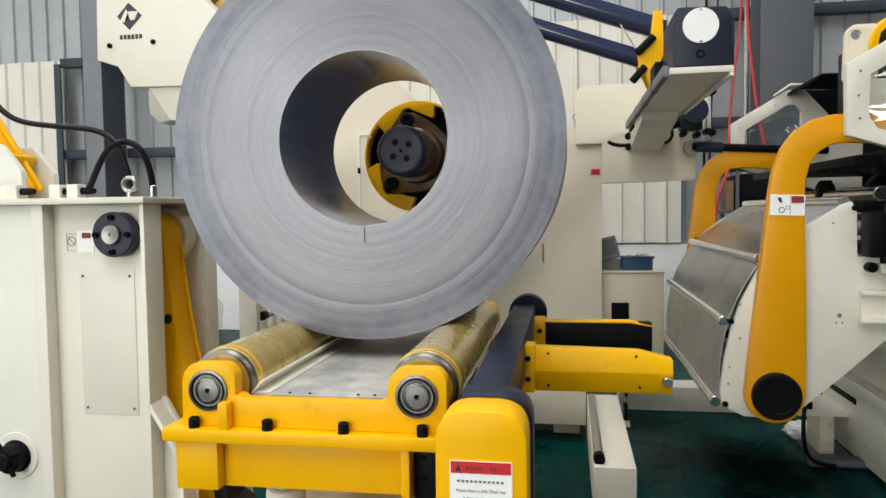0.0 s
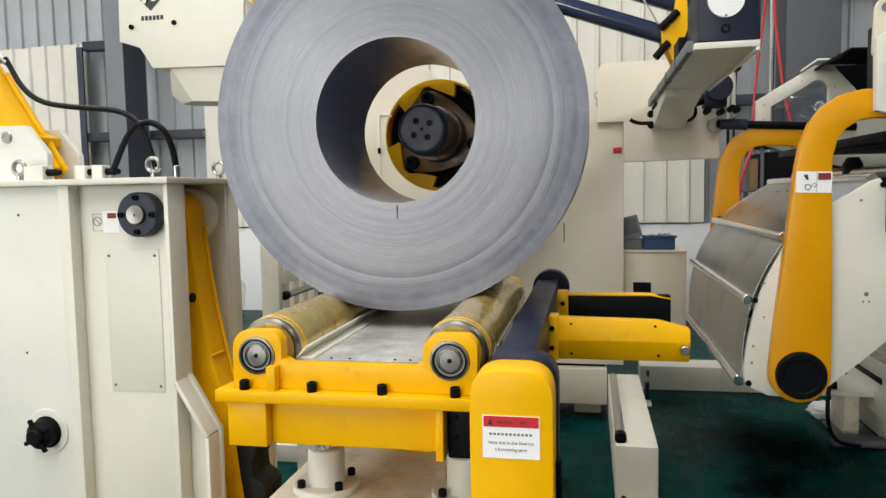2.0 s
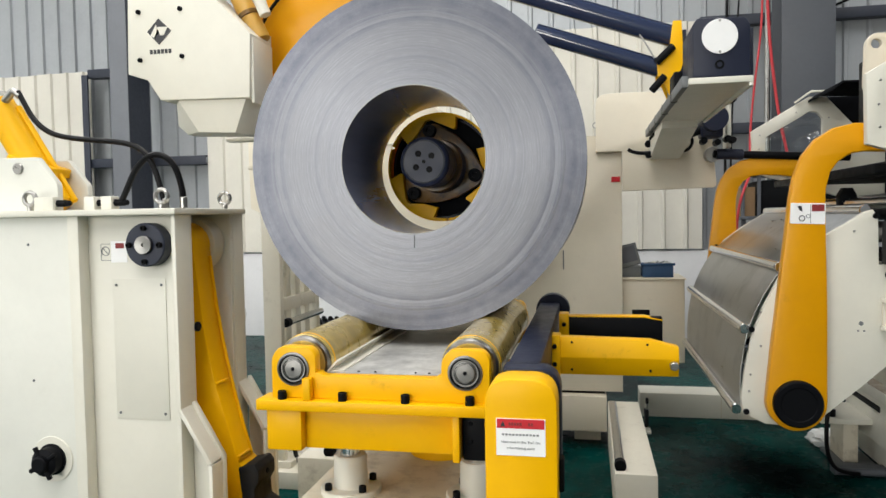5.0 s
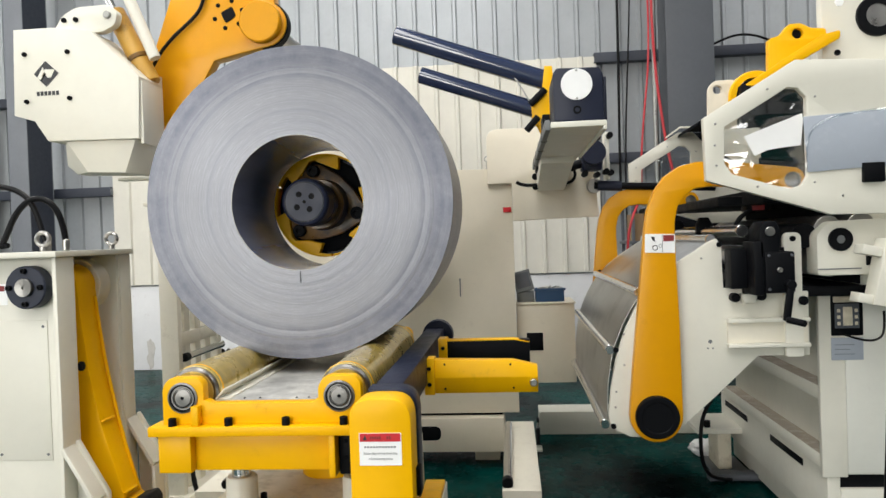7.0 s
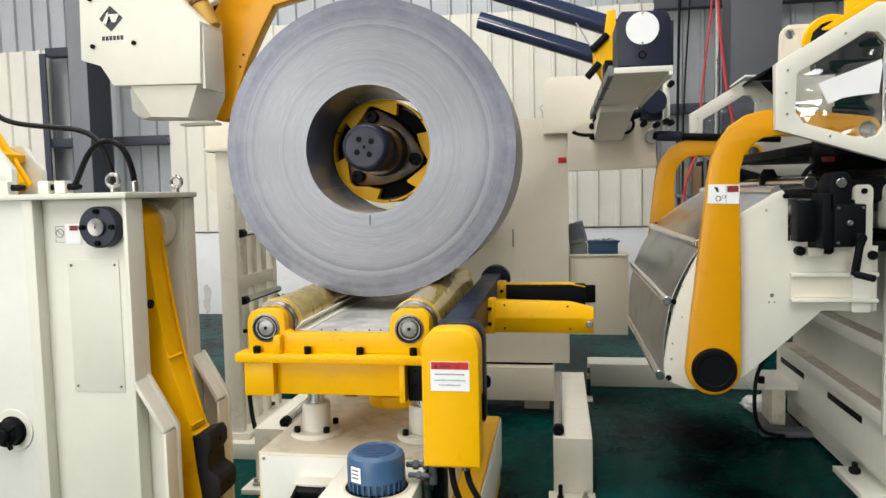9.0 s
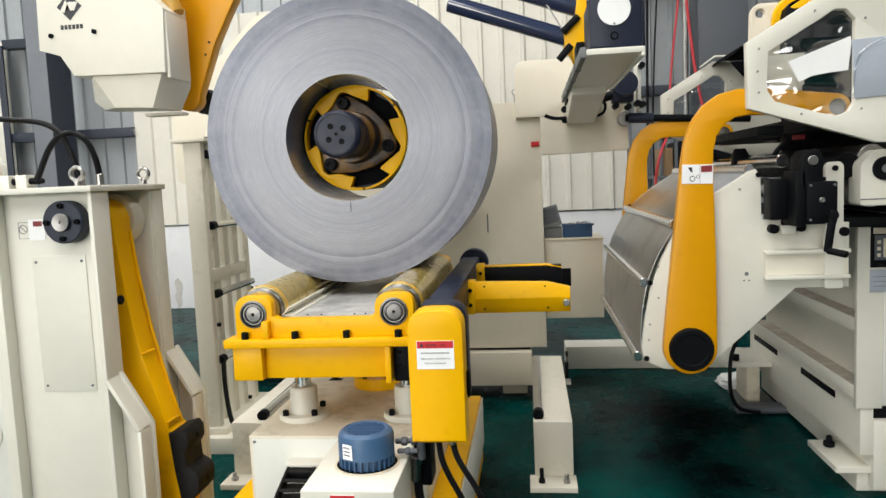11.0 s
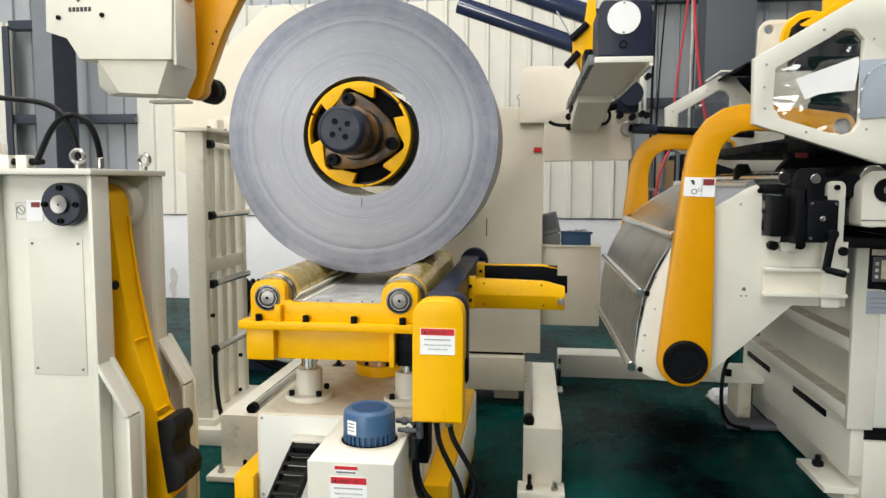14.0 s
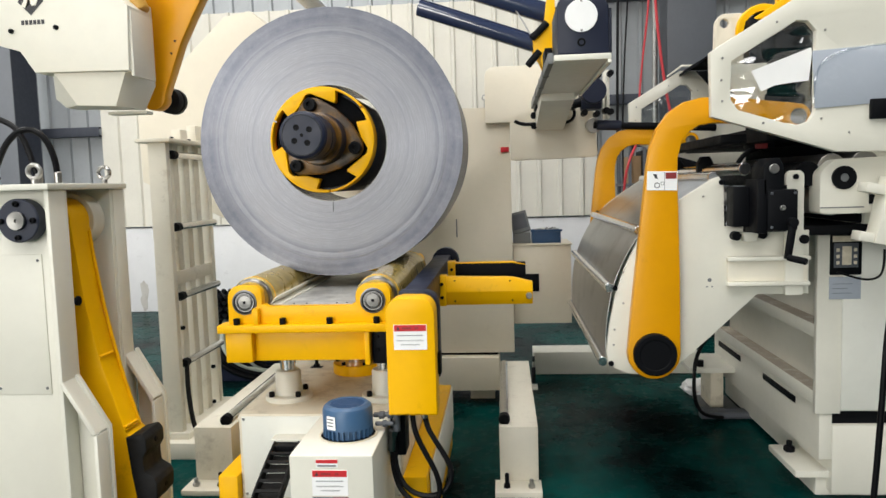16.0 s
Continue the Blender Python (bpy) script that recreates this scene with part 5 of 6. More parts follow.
# ---- threading table with blue-black rollers ----
def threading_table():
    tt = thing("threading_table", (0.45, 4.2, 2.1), "cream threading table with dark blue end box and tubes", "threading table")
    eb = part("end_box", plate(rounded([(0.325, 2.105), (0.537, 2.10), (0.537, 2.30), (0.52, 2.328), (0.34, 2.332), (0.325, 2.31)], 0.008), 3.10, 3.42, bev=0.005), NAVY, tt, "dark blue end box with a white disc")
    part("disc", rod((0.424, 3.10, 2.258), (0.424, 3.094, 2.258), 0.067, 48, 0.001), LABEL, eb, "round white cover disc")
    for z in (2.318, 2.198):
        part("disc_screw", bolt((0.424, 3.094, z), (0, -1, 0), 0.005, 0.003), STEEL, eb)
    part("socket", lathe((0.424, 3.10, 2.15), (0, -1, 0), ((0, 0.018), (0.003, 0.017), (0.003, 0.01), (-0.004, 0.009), (-0.004, 0)), 20), BLACK, eb)
    part("end_rib", box(0.537, 0.552, 3.12, 3.40, 2.10, 2.29, 0.003), NAVY, eb)
    part("deck", box(0.309, 0.545, 3.085, 4.30, 2.075, 2.10, 0.003), CREAM, tt, "cream table deck seen from below")
    part("rear_deck", box(0.309, 0.545, 4.30, 5.085, 2.085, 2.10, 0.003), CREAM, tt)
    part("deck_lip", box(0.53, 0.545, 3.085, 4.25, 2.06, 2.075, 0.002), CREAM, tt)
    part("edge_strip", box(0.285, 0.309, 3.12, 5.0, 2.07, 2.115, 0.003), GREY, tt, "worn dark wear strip")
    part("edge_block", box(0.29, 0.325, 3.42, 3.60, 2.10, 2.19, 0.004), BLACK, tt)
    for k, y in enumerate((3.5, 3.9, 4.3, 4.7)):
        part("wear_joint", box(0.283, 0.312, y, y + 0.006, 2.068, 2.117, 0.001), BLACK, tt)
    bm = plate([(4.22, 2.085), (4.22, 2.035), (4.95, 1.93), (5.085, 1.93), (5.085, 2.085)], 0.311, 0.50, bev=0.004)
    for v in bm.verts:
        v.co = (v.co.y, v.co.x, v.co.z)
    bmesh.ops.recalc_face_normals(bm, faces=bm.faces[:])
    part("support_bracket", bm, CREAM, tt, "cream sloping support bracket")
    for x, y, z in ((0.30, 4.95, 1.949), (0.30, 4.98, 2.02), (0.49, 5.0, 1.96), (0.31, 4.90, 2.05), (0.31, 4.80, 2.05), (0.31, 4.70, 2.05)):
        part("clamp_knob", rod((x, y - 0.05, z), (x, y, z), 0.022 if z < 2.04 else 0.012, 18), BLACK, tt)
    part("air_stub", tube([(0.17, 4.9, 1.985), (0.20, 4.9, 1.96), (0.25, 4.9, 1.955), (0.30, 4.9, 1.96)], 0.012), CABLE, tt)
    part("loop_hose", tube([(0.50, 4.98, 1.98), (0.50, 4.96, 2.05), (0.56, 4.95, 2.07), (0.58, 4.96, 2.02), (0.55, 4.97, 1.97), (0.51, 4.98, 1.97)], 0.010), CABLE, tt)
    gm = part("gear_motor", joined(box(0.61, 0.74, 4.85, 5.0, 2.04, 2.18, 0.012), rod((0.68, 4.78, 2.15), (0.68, 5.0, 2.15), 0.08, 32)), NAVY, tt, "dark blue gear motor under the table")
    part("motor_plate", box(0.775, 0.80, 4.93, 5.085, 1.98, 2.30, 0.003), CREAM, tt)
    part("motor_neck", rod((0.50, 4.92, 2.06), (0.63, 4.92, 2.10), 0.03, 18), BLACK, gm)
    for x, z in ((0.80, 2.27), (0.80, 2.02), (0.72, 2.26), (0.63, 2.02), (0.71, 2.01), (0.77, 2.03)):
        part("clamp_knob", rod((x, 4.86, z), (x, 4.96, z), 0.02, 16), BLACK, gm)
    # cantilever tubes on yellow pivots
    for (xa, za), (xb, zb), tr in (((-0.465, 2.728), (0.335, 2.438), 0.052), ((-0.336, 2.505), (0.268, 2.289), 0.045)):
        t = part("tube", rod((xa, 3.85, za), (xb, 3.85, zb), tr, 36), NAVY_GLOSS, tt, "dark blue cantilever tube, open-ended")
        d = Vector((xb - xa, 0, zb - za)).normalized()
        part("tube_mouth", rod(Vector((xa, 3.85, za)) - d * 0.001, Vector((xa, 3.85, za)) + d * 0.004, tr * 0.82, 30, 0.0005), BLACK, t)
    br = [(0.325, 2.50), (0.365, 2.50), (0.375, 2.30), (0.31, 2.14), (0.285, 2.20), (0.255, 2.235), (0.25, 2.315), (0.29, 2.34), (0.31, 2.38)]
    for y in (3.78, 3.90):
        part("pivot_plate", plate(br, y, y + 0.02, bev=0.003), YELLOW, tt, "yellow pivot bracket plate")
    part("pivot_post", box(0.31, 0.39, 3.80, 3.90, 2.10, 2.46, 0.005), NAVY, tt)
    for (x, z), (u, w) in (((0.245, 2.30), (0.325, 2.375)), ((0.222, 2.165), (0.285, 2.235))):
        part("clevis_pin", rod((x, 3.76, z), (u, 3.76, w), 0.018, 16), BLACK, tt, "black clevis rod end")
    part("loose_wire", tube([(0.11, 3.84, 2.55), (0.18, 3.82, 2.45), (0.24, 3.80, 2.33)], 0.004), STEEL, tt)
    tb = part("tension_bar", rod((0.70, 4.985, 1.945), (1.50, 4.985, 1.90), 0.024, 20), BLACK, tt, "black tension bar with a steel washer")
    part("bar_washer", rod((0.705, 5.01, 1.945), (0.705, 5.085, 1.945), 0.05, 28), STEEL, tb)
    part("bar_sleeve", rod((0.72, 4.985, 1.944), (0.88, 4.985, 1.935), 0.034, 20), NAVY, tb)
    return tt


# ---- rails, guide frame, floor beam ----
def guide_rail(x0, x1, rod_x, name_label, bolts_right):
    rl = thing("guide_rail", ((x0 + x1) / 2, 4.3, 0), name_label, "guide rail", "coil car rails")
    part("beam", box(x0, x1, 3.64, 5.04, 0.03, 0.32, 0.005), CREAM_DUSTY, rl, "dusty cream box beam")
    part("foot", plate(rounded([(x0 - 0.025, 0.0), (x1 + 0.012, 0.0), (x1 + 0.012, 0.03), (x0 - 0.025, 0.03)], 0.002), 3.50, 3.66, bev=0.003), CREAM_DUSTY, rl)
    for k, x in enumerate((x0 + 0.035, x1 - 0.04)):
        part("anchor_bolt", joined(rod((x, 3.56, 0.028), (x, 3.56, 0.075 + 0.03 * (k == bolts_right)), 0.011, 10), rod((x, 3.56, 0.03), (x, 3.56, 0.05), 0.019, 6)), BLACK if k == bolts_right else STEEL, rl)
    r = part("polished_rod", rod((rod_x, 3.72, 0.345), (rod_x, 4.86, 0.345), 0.025, 24), CHROME, rl, "polished guide rod")
    part("rod_stop", joined(rod((rod_x, 3.68, 0.343), (rod_x, 3.73, 0.343), 0.029, 18), box(rod_x - 0.02, rod_x + 0.02, 3.68, 3.72, 0.318, 0.335, 0.003)), BLACK, r)
    part("rod_stop", box(rod_x - 0.02, rod_x + 0.02, 4.84, 4.88, 0.318, 0.36, 0.003), BLACK, r)
    part("side_bolt", rod((x1 - 0.002, 3.95, 0.2), (x1 + 0.016, 3.95, 0.2), 0.012, 12), BLACK, rl)
    return rl


guide_rail(0.035, 0.235, 0.062, "cream box rail with a polished rod on the green floor", 0)
guide_rail(-1.60, -1.392, -1.44, "cream box rail with a polished rod near the guide frame", 1)
sw = thing("limit_switch", (0.24, 4.55, 0.26), "small black limit switch clamped to the rail side", "switch")
part("switch_body", box(0.237, 0.262, 4.52, 4.58, 0.30, 0.40, 0.004), BLACK, sw)
part("switch_arm", rod((0.25, 4.55, 0.40), (0.25, 4.50, 0.46), 0.008, 10), STEEL, sw)
part("switch_roller", rod((0.242, 4.50, 0.465), (0.258, 4.50, 0.465), 0.018, 16), BLACK, sw)
part("switch_foot", box(0.237, 0.275, 4.505, 4.595, 0.262, 0.278, 0.002), CREAM, sw)
part("switch_cable", tube([(0.25, 4.58, 0.33), (0.27, 4.70, 0.34), (0.26, 4.85, 0.30), (0.255, 4.95, 0.12), (0.26, 5.0, 0.01)], 0.006), CABLE, sw)

fb = thing("floor_beam", (0.9, 5.95, 0), "low cream steel beam lying across the green floor", "floor beam")
part("beam", box(0.30, 1.62, 5.86, 6.12, 0.0, 0.185, 0.006), CREAM, fb)
part("seam", box(0.895, 0.90, 5.858, 6.122, 0.0, 0.186, 0.001), CREAM_WORN, fb)


def guide_frame():
    gf = thing("side_guide_frame", (-1.92, 4.4, 0), "cream side guide frame with four polished rollers", "guide frame")
    part("front_post", box(-1.975, -1.865, 4.08, 4.13, 0.10, 1.87, 0.004), CREAM_DUSTY, gf)
    part("rear_post", box(-1.955, -1.885, 4.70, 4.76, 0.12, 1.87, 0.004), CREAM_DUSTY, gf)
    part("top_plate", box(-2.03, -1.82, 4.04, 4.80, 1.87, 1.892, 0.003), CREAM_DUSTY, gf)
    part("cross_bar", box(-1.945, -1.89, 4.13, 4.70, 1.02, 1.10, 0.004), CREAM_DUSTY, gf)
    for y in (4.24, 4.39, 4.54):
        part("upright_bar", box(-1.945, -1.90, y, y + 0.075, 1.10, 1.87, 0.003), CREAM_DUSTY, gf)
        part("upright_bar", box(-1.945, -1.90, y, y + 0.075, 0.14, 1.02, 0.003), CREAM_DUSTY, gf)
    part("foot_plate", box(-2.0, -1.82, 4.06, 4.82, 0.10, 0.14, 0.003), CREAM_DUSTY, gf)
    part("pedestal", box(-2.0, -1.62, 4.0, 4.85, 0.0, 0.10, 0.004), CREAM_DUSTY, gf)
    for z in (1.80, 1.372, 0.955, 0.548):
        r = part("guide_roller", rod((-1.862, 4.18, z), (-1.862, 4.72, z), 0.022, 24), CHROME, gf, "polished horizontal guide roller")
        part("roller_clamp", joined(rod((-1.862, 4.135, z), (-1.862, 4.19, z), 0.026, 16), box(-1.89, -1.85, 4.13, 4.17, z - 0.022, z + 0.022, 0.004)), BLACK, r)
    for y, z in ((4.22, 0.75), (4.24, 0.44), (4.28, 0.165), (4.62, 0.165), (4.64, 0.40)):
        part("cap_screw", bolt((-1.90, y, z), (1, 0, 0), 0.013, 0.018), BLACK, gf)
    part("strap", tube([(-1.85, 4.15, 0.545), (-1.85, 4.14, 0.40), (-1.845, 4.15, 0.28), (-1.83, 4.16, 0.12), (-1.80, 4.16, 0.11)], 0.014), RUBBER, gf, "dangling black strap")
    part("top_block", box(-1.93, -1.87, 4.30, 4.40, 1.892, 1.96, 0.004), CREAM_DUSTY, gf)
    part("top_block", box(-1.93, -1.87, 4.52, 4.62, 1.892, 2.0, 0.004), CREAM_DUSTY, gf)
    for y in (4.24, 4.48):
        part("top_screw", bolt((-1.90, y, 1.892), (0, 0, 1), 0.012, 0.02), BLACK, gf)


guide_frame()

random.seed(11)
for k in range(9):
    s = random.uniform(-0.12, 0.12)
    pts = [(-2.9 + 0.02 * k, 6.2 + s, 0.03 + 0.012 * k), (-2.2 + s, 6.0 + s, 0.03 + 0.012 * (k % 4)), (-1.7, 6.1 - s, 0.05 + 0.02 * (k % 3)), (-1.2 + s, 6.3 + s, 0.03), (-1.25, 6.2 - s, 0.35 + 0.05 * (k % 4)), (-1.32 + 0.3 * s, 5.9, 0.75 + 0.04 * (k % 5))]
    solo("floor_cable", tube(pts, 0.018), CABLE, "black cable of a bundle lying on the floor", "cable", "cable bundle")
for k in range(7):
    d = 0.05 * k
    pts = [(-2.30 + d, 5.66, 0.52), (-2.28 + d, 5.50, 0.45), (-2.24 + d, 5.42, 0.28 + 0.02 * (k % 3)), (-2.05 + 0.6 * d, 5.42 + 0.02 * k, 0.12 + 0.02 * (k % 4)), (-1.75 + 0.5 * d, 5.5 + 0.03 * k, 0.05 + 0.03 * (k % 3)), (-1.5, 5.65 + 0.03 * k, 0.05)]
    pale = k in (2, 5)
    solo("pale_hose" if pale else "manifold_cable", tube(pts, 0.022), PALEHOSE if pale else CABLE, "pale green hydraulic hose bending down to the floor" if pale else "black cable bending from the manifold to the floor", "hose" if pale else "cable", "manifold hoses")


def valve_manifold():
    vm = thing("valve_manifold", (-2.12, 5.75, 0), "hydraulic valve manifold with rows of dark couplings", "manifold")
    part("stand", box(-2.45, -1.72, 5.72, 5.98, 0.0, 0.52, 0.006), NAVY, vm, "dark manifold stand")
    part("block", box(-2.42, -1.75, 5.66, 5.90, 0.52, 0.72, 0.006), BLACK, vm)
    for r in range(5):
        for k in range(12):
            x, z = -2.40 + 0.054 * k + 0.02 * (r % 2), 0.55 + 0.05 * r
            c = part("coupling", joined(rod((x, 5.70, z - 0.02), (x + 0.03, 5.55, z + 0.03), 0.015, 12), rod((x + 0.018, 5.61, z + 0.01), (x + 0.024, 5.58, z + 0.02), 0.021, 6)), NAVY, vm)
            part("coupling_cap", rod((x + 0.03, 5.552, z + 0.029), (x + 0.034, 5.53, z + 0.037), 0.019, 12), BLACK, c)


valve_manifold()


# ---- straightener with the entry guard ----
def entry_arm(parent, y0, y1, label):
    line = [(0.736 + 0.115 * math.cos(math.radians(a)), 0.801 + 0.115 * math.sin(math.radians(a))) for a in range(0, -181, -12)]
    line += [(0.640, 1.0), (0.709, 1.633), (0.722, 1.71), (0.752, 1.79), (0.80, 1.855), (0.865, 1.898), (0.94, 1.915), (1.05, 1.913), (1.20, 1.893), (1.335, 1.875)]
    line += [(1.338 + 0.055 * math.cos(math.radians(a)), 1.82 + 0.055 * math.sin(math.radians(a))) for a in range(72, -100, -18)]
    line += [(1.25, 1.777), (1.10, 1.800), (0.99, 1.805), (0.93, 1.797), (0.885, 1.768), (0.855, 1.725), (0.840, 1.66), (0.838, 1.60), (0.848, 1.2)]
    arm = part("swing_arm", plate(line, y0, y1, bev=0.007), DEEP_YELLOW, parent, label)
    part("arm_cap", lathe((0.736, y0, 0.801), (0, -1, 0), ((-0.002, 0), (-0.002, 0.094), (0.026, 0.094), (0.032, 0.088), (0.032, 0.07), (0.029, 0.066), (0.029, 0)), 44), BLACK, arm, "round black pivot cap")
    part("pin", lathe((1.338, y0, 1.82), (0, -1, 0), ((-0.002, 0), (-0.002, 0.034), (0.004, 0.034), (0.004, 0.027), (0.001, 0.025), (0.003, 0.012), (0.003, 0)), 28), DULL_STEEL, arm)
    return arm


GUARD = [(0.952, 1.823), (1.455, 1.662), (1.95, 1.655), (1.95, 2.27), (1.60, 2.30), (1.325, 2.312), (0.946, 2.087)]
WINDOW = [(1.028, 1.93), (1.030, 1.89), (1.06, 1.846), (1.24, 1.789), (1.30, 1.776), (1.344, 1.792), (1.366, 1.83), (1.366, 2.155), (1.332, 2.194), (1.288, 2.198), (1.236, 2.165), (1.032, 2.046)]
REAR_GUARD = [(0.952, 1.823), (1.455, 1.662), (1.95, 1.655), (1.95, 1.80), (1.56, 2.09), (1.385, 2.287), (1.285, 2.290), (0.946, 2.087)]
SIDE = [(0.63, 0.695), (0.80, 0.686), (1.0, 0.865), (1.195, 1.05), (1.415, 1.05), (1.415, 1.33), (1.054, 1.355), (1.050, 1.545), (1.03, 1.575), (1.0, 1.565), (0.857, 1.475), (0.76, 1.40), (0.68, 1.30), (0.62, 1.18), (0.578, 1.06), (0.55, 0.92), (0.535, 0.80), (0.545, 0.735)]


def straightener():
    st = thing("straightener", (1.7, 4.2, 0), "cream roll straightener with yellow swing arms and entry guard", "straightener")
    for y, lab in ((3.262, "cream side plate of the entry drum"), (4.93, "cream side plate of the entry drum")):
        sp = part("drum_side_plate", plate(SIDE, y, y + 0.03, bev=0.004), CREAM, st, lab)
        for x, z in ((0.545, 0.745), (0.565, 1.09), (0.70, 1.36), (1.03, 1.55)):
            part("cap_screw", bolt((x + 0.01, y, z), (0, -1, 0), 0.012, 0.012), BLACK, sp)
        for x, z in ((0.56, 0.90), (0.60, 1.02), (0.60, 1.16), (0.95, 1.49), (0.555, 0.83)):
            part("rivet", bolt((x + 0.012, y, z), (0, -1, 0), 0.005, 0.004), STEEL, sp)
        for dx, dz, r in ((0, 0, 0.009), (-0.011, -0.030, 0.004), (0.011, -0.030, 0.004)):
            part("plate_hole", rod((0.99 + dx, y - 0.001, 1.118 + dz), (0.99 + dx, y + 0.004, 1.118 + dz), r, 14, 0.0005), GREY, sp)
    # polished bars and sheet panels between the side plates
    nodes = [(0.533, 0.75), (0.566, 1.088), (0.70, 1.345), (1.02, 1.575)]
    for x, z in nodes:
        part("drum_bar", rod((x - 0.012, 3.28, z), (x - 0.012, 4.93, z), 0.022, 24), CHROME, st, "polished drum cross bar")
    for (xa, za), (xb, zb) in zip(nodes, nodes[1:]):
        n, u = 8, []
        d = Vector((xb - xa, zb - za)).normalized()
        nx, nz = -d.y, d.x
        for i in range(n + 1):
            t = i / n
            bulge = 0.012 * math.sin(math.pi * t)
            u.append((xa + (xb - xa) * t + nx * bulge, za + (zb - za) * t + nz * bulge))
        back = [(x - nx * 0.004, z - nz * 0.004) for x, z in reversed(u)]
        part("drum_sheet", plate(u + back, 3.282, 4.928, bev=0.0008), SHEET, st, "smeared bare sheet steel drum panel")
    entry_arm(st, 3.20, 3.255, "broad yellow swing arm with a black pivot cap")
    lab = part("pictogram_label", turned(box(-0.063, 0.066, 3.197, 3.20, -0.04, 0.042, 0), pose(0.770, 0, 1.563, 0, 2, 0)), LABEL, st, "white pictogram sticker")
    part("red_block", box(0.786, 0.832, 3.195, 3.197, 1.572, 1.599, 0), DARKRED, lab)
    part("pictogram_ring", ring((0.750, 3.197, 1.545), (0, -1, 0), 0.009, 0.012, 0.0015, 24, 0), INK, lab)
    part("pictogram_ring", ring((0.773, 3.197, 1.553), (0, -1, 0), 0.006, 0.008, 0.0015, 24, 0), GREY, lab)
    part("pictogram_bar", plate([(0.733, 1.594), (0.748, 1.594), (0.752, 1.572), (0.742, 1.576)], 3.1955, 3.197, bev=0), INK, lab)
    part("sticker_seam", box(0.781, 0.7825, 3.196, 3.197, 1.525, 1.603, 0), GREY, lab)
    entry_arm(st, 4.985, 5.035, "yellow swing arm at the far side")
    part("arm_shaft", rod((0.736, 3.215, 0.798), (0.736, 4.985, 0.798), 0.035, 24), STEEL, st)
    # upper guards with film windows
    for y in (3.10, 5.06):
        g = part("guard_plate", plate(GUARD if y < 4 else REAR_GUARD, y, y + 0.04, [WINDOW], bev=0.004), CREAM, st, "cream guard plate with a film window")
        fm = part("window_film", plate([(x * 1.0, z) for x, z in WINDOW], y + 0.042, y + 0.045, bev=0), FILM if y < 4 else DULL_FILM, g, "crinkled clear plastic window film")
        fm.visible_shadow = False
        for x, z in ((0.995, 1.885), (0.99, 1.97), (0.995, 2.06), (1.21, 2.195), (1.40, 2.155), (1.39, 1.80), (1.16, 1.79), (1.50, 1.74)):
            part("guard_screw", bolt((x, y, z), (0, -1, 0), 0.005, 0.004), STEEL, g)
    part("paper_sheet", plate([(1.120, 2.006), (1.358, 2.093), (1.362, 2.066), (1.350, 1.958), (1.280, 1.953), (1.215, 1.944), (1.161, 1.922)], 3.130, 3.1315, bev=0), LABEL, st, "white paper stuck inside the window")
    # Black boxes added so the interior behind the window looks shaded.
    part("window_dark_fill", box(1.20, 1.62, 3.40, 3.95, 1.90, 2.28, 0.01), BLACK, st, "black box added for the dark interior behind the window")
    part("dark_fill_block", box(1.24, 1.40, 3.30, 3.40, 1.84, 1.93, 0.006), BLACK, st)
    part("inner_cover", plate([(1.145, 1.90), (1.25, 1.90), (1.25, 2.066), (1.09, 2.062), (1.09, 1.96)], 3.32, 3.34, bev=0.002), CREAM, st)
    part("protective_film", turned(box(1.355, 1.94, 3.092, 3.099, 1.84, 2.072, 0.002), about((1.355, 0, 1.95), "Y", -3)), HAZE, st, "milky blue protective film")
    part("film_edge", tube([(1.352, 3.088, 1.84), (1.356, 3.086, 1.95), (1.35, 3.088, 2.07), (1.6, 3.087, 2.088), (1.94, 3.088, 2.105)], 0.005), FILM, st)
    part("corner_block", box(1.575, 1.66, 3.075, 3.10, 1.79, 1.87, 0.004), BLACK, st)
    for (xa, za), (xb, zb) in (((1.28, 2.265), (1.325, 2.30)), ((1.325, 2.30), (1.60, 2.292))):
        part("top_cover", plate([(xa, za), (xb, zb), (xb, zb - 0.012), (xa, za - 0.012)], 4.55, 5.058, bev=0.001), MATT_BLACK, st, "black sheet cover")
    # Filler sheet added to make the area beyond the far guard black.
    part("rear_black_fill", plate([(1.36, 2.29), (1.95, 2.29), (1.95, 1.70), (1.58, 1.92), (1.42, 2.12)], 5.11, 5.13, bev=0.002), MATT_BLACK, st, "matt black filler sheet added behind the far guard")
    part("cover_lip", plate([(1.20, 2.250), (1.29, 2.312), (1.62, 2.304), (1.62, 2.314), (1.288, 2.324), (1.195, 2.259)], 5.02, 5.056, bev=0.002), CREAM, st, "cream folded lip of the cover")
    # Black sheet added over the cream column face, standing for the shaded interior.
    part("head_dark_fill", box(1.665, 1.679, 3.36, 4.9, 1.35, 2.29, 0.002), MATT_BLACK, st, "matt black sheet added for the shade inside the head")
    # lugs, sheave and bracket above the guard
    part("lifting_lug", plate(rounded([(1.066, 2.08), (1.072, 2.285), (1.10, 2.318), (1.20, 2.318), (1.22, 2.08)], 0.02), 3.48, 3.51, [circle(1.114, 2.274, 0.020)], bev=0.004), BEIGE, st, "cream lifting lug with a hole")
    part("sheave", lathe((1.285, 3.46, 2.228), (0, 1, 0), ((0, 0.092), (0, 0.118), (0.008, 0.124), (0.02, 0.124), (0.026, 0.112), (0.05, 0.112), (0.056, 0.124), (0.068, 0.124), (0.075, 0.118), (0.075, 0.092), (0, 0.092)), 48), YELLOW, st, "yellow grooved sheave")
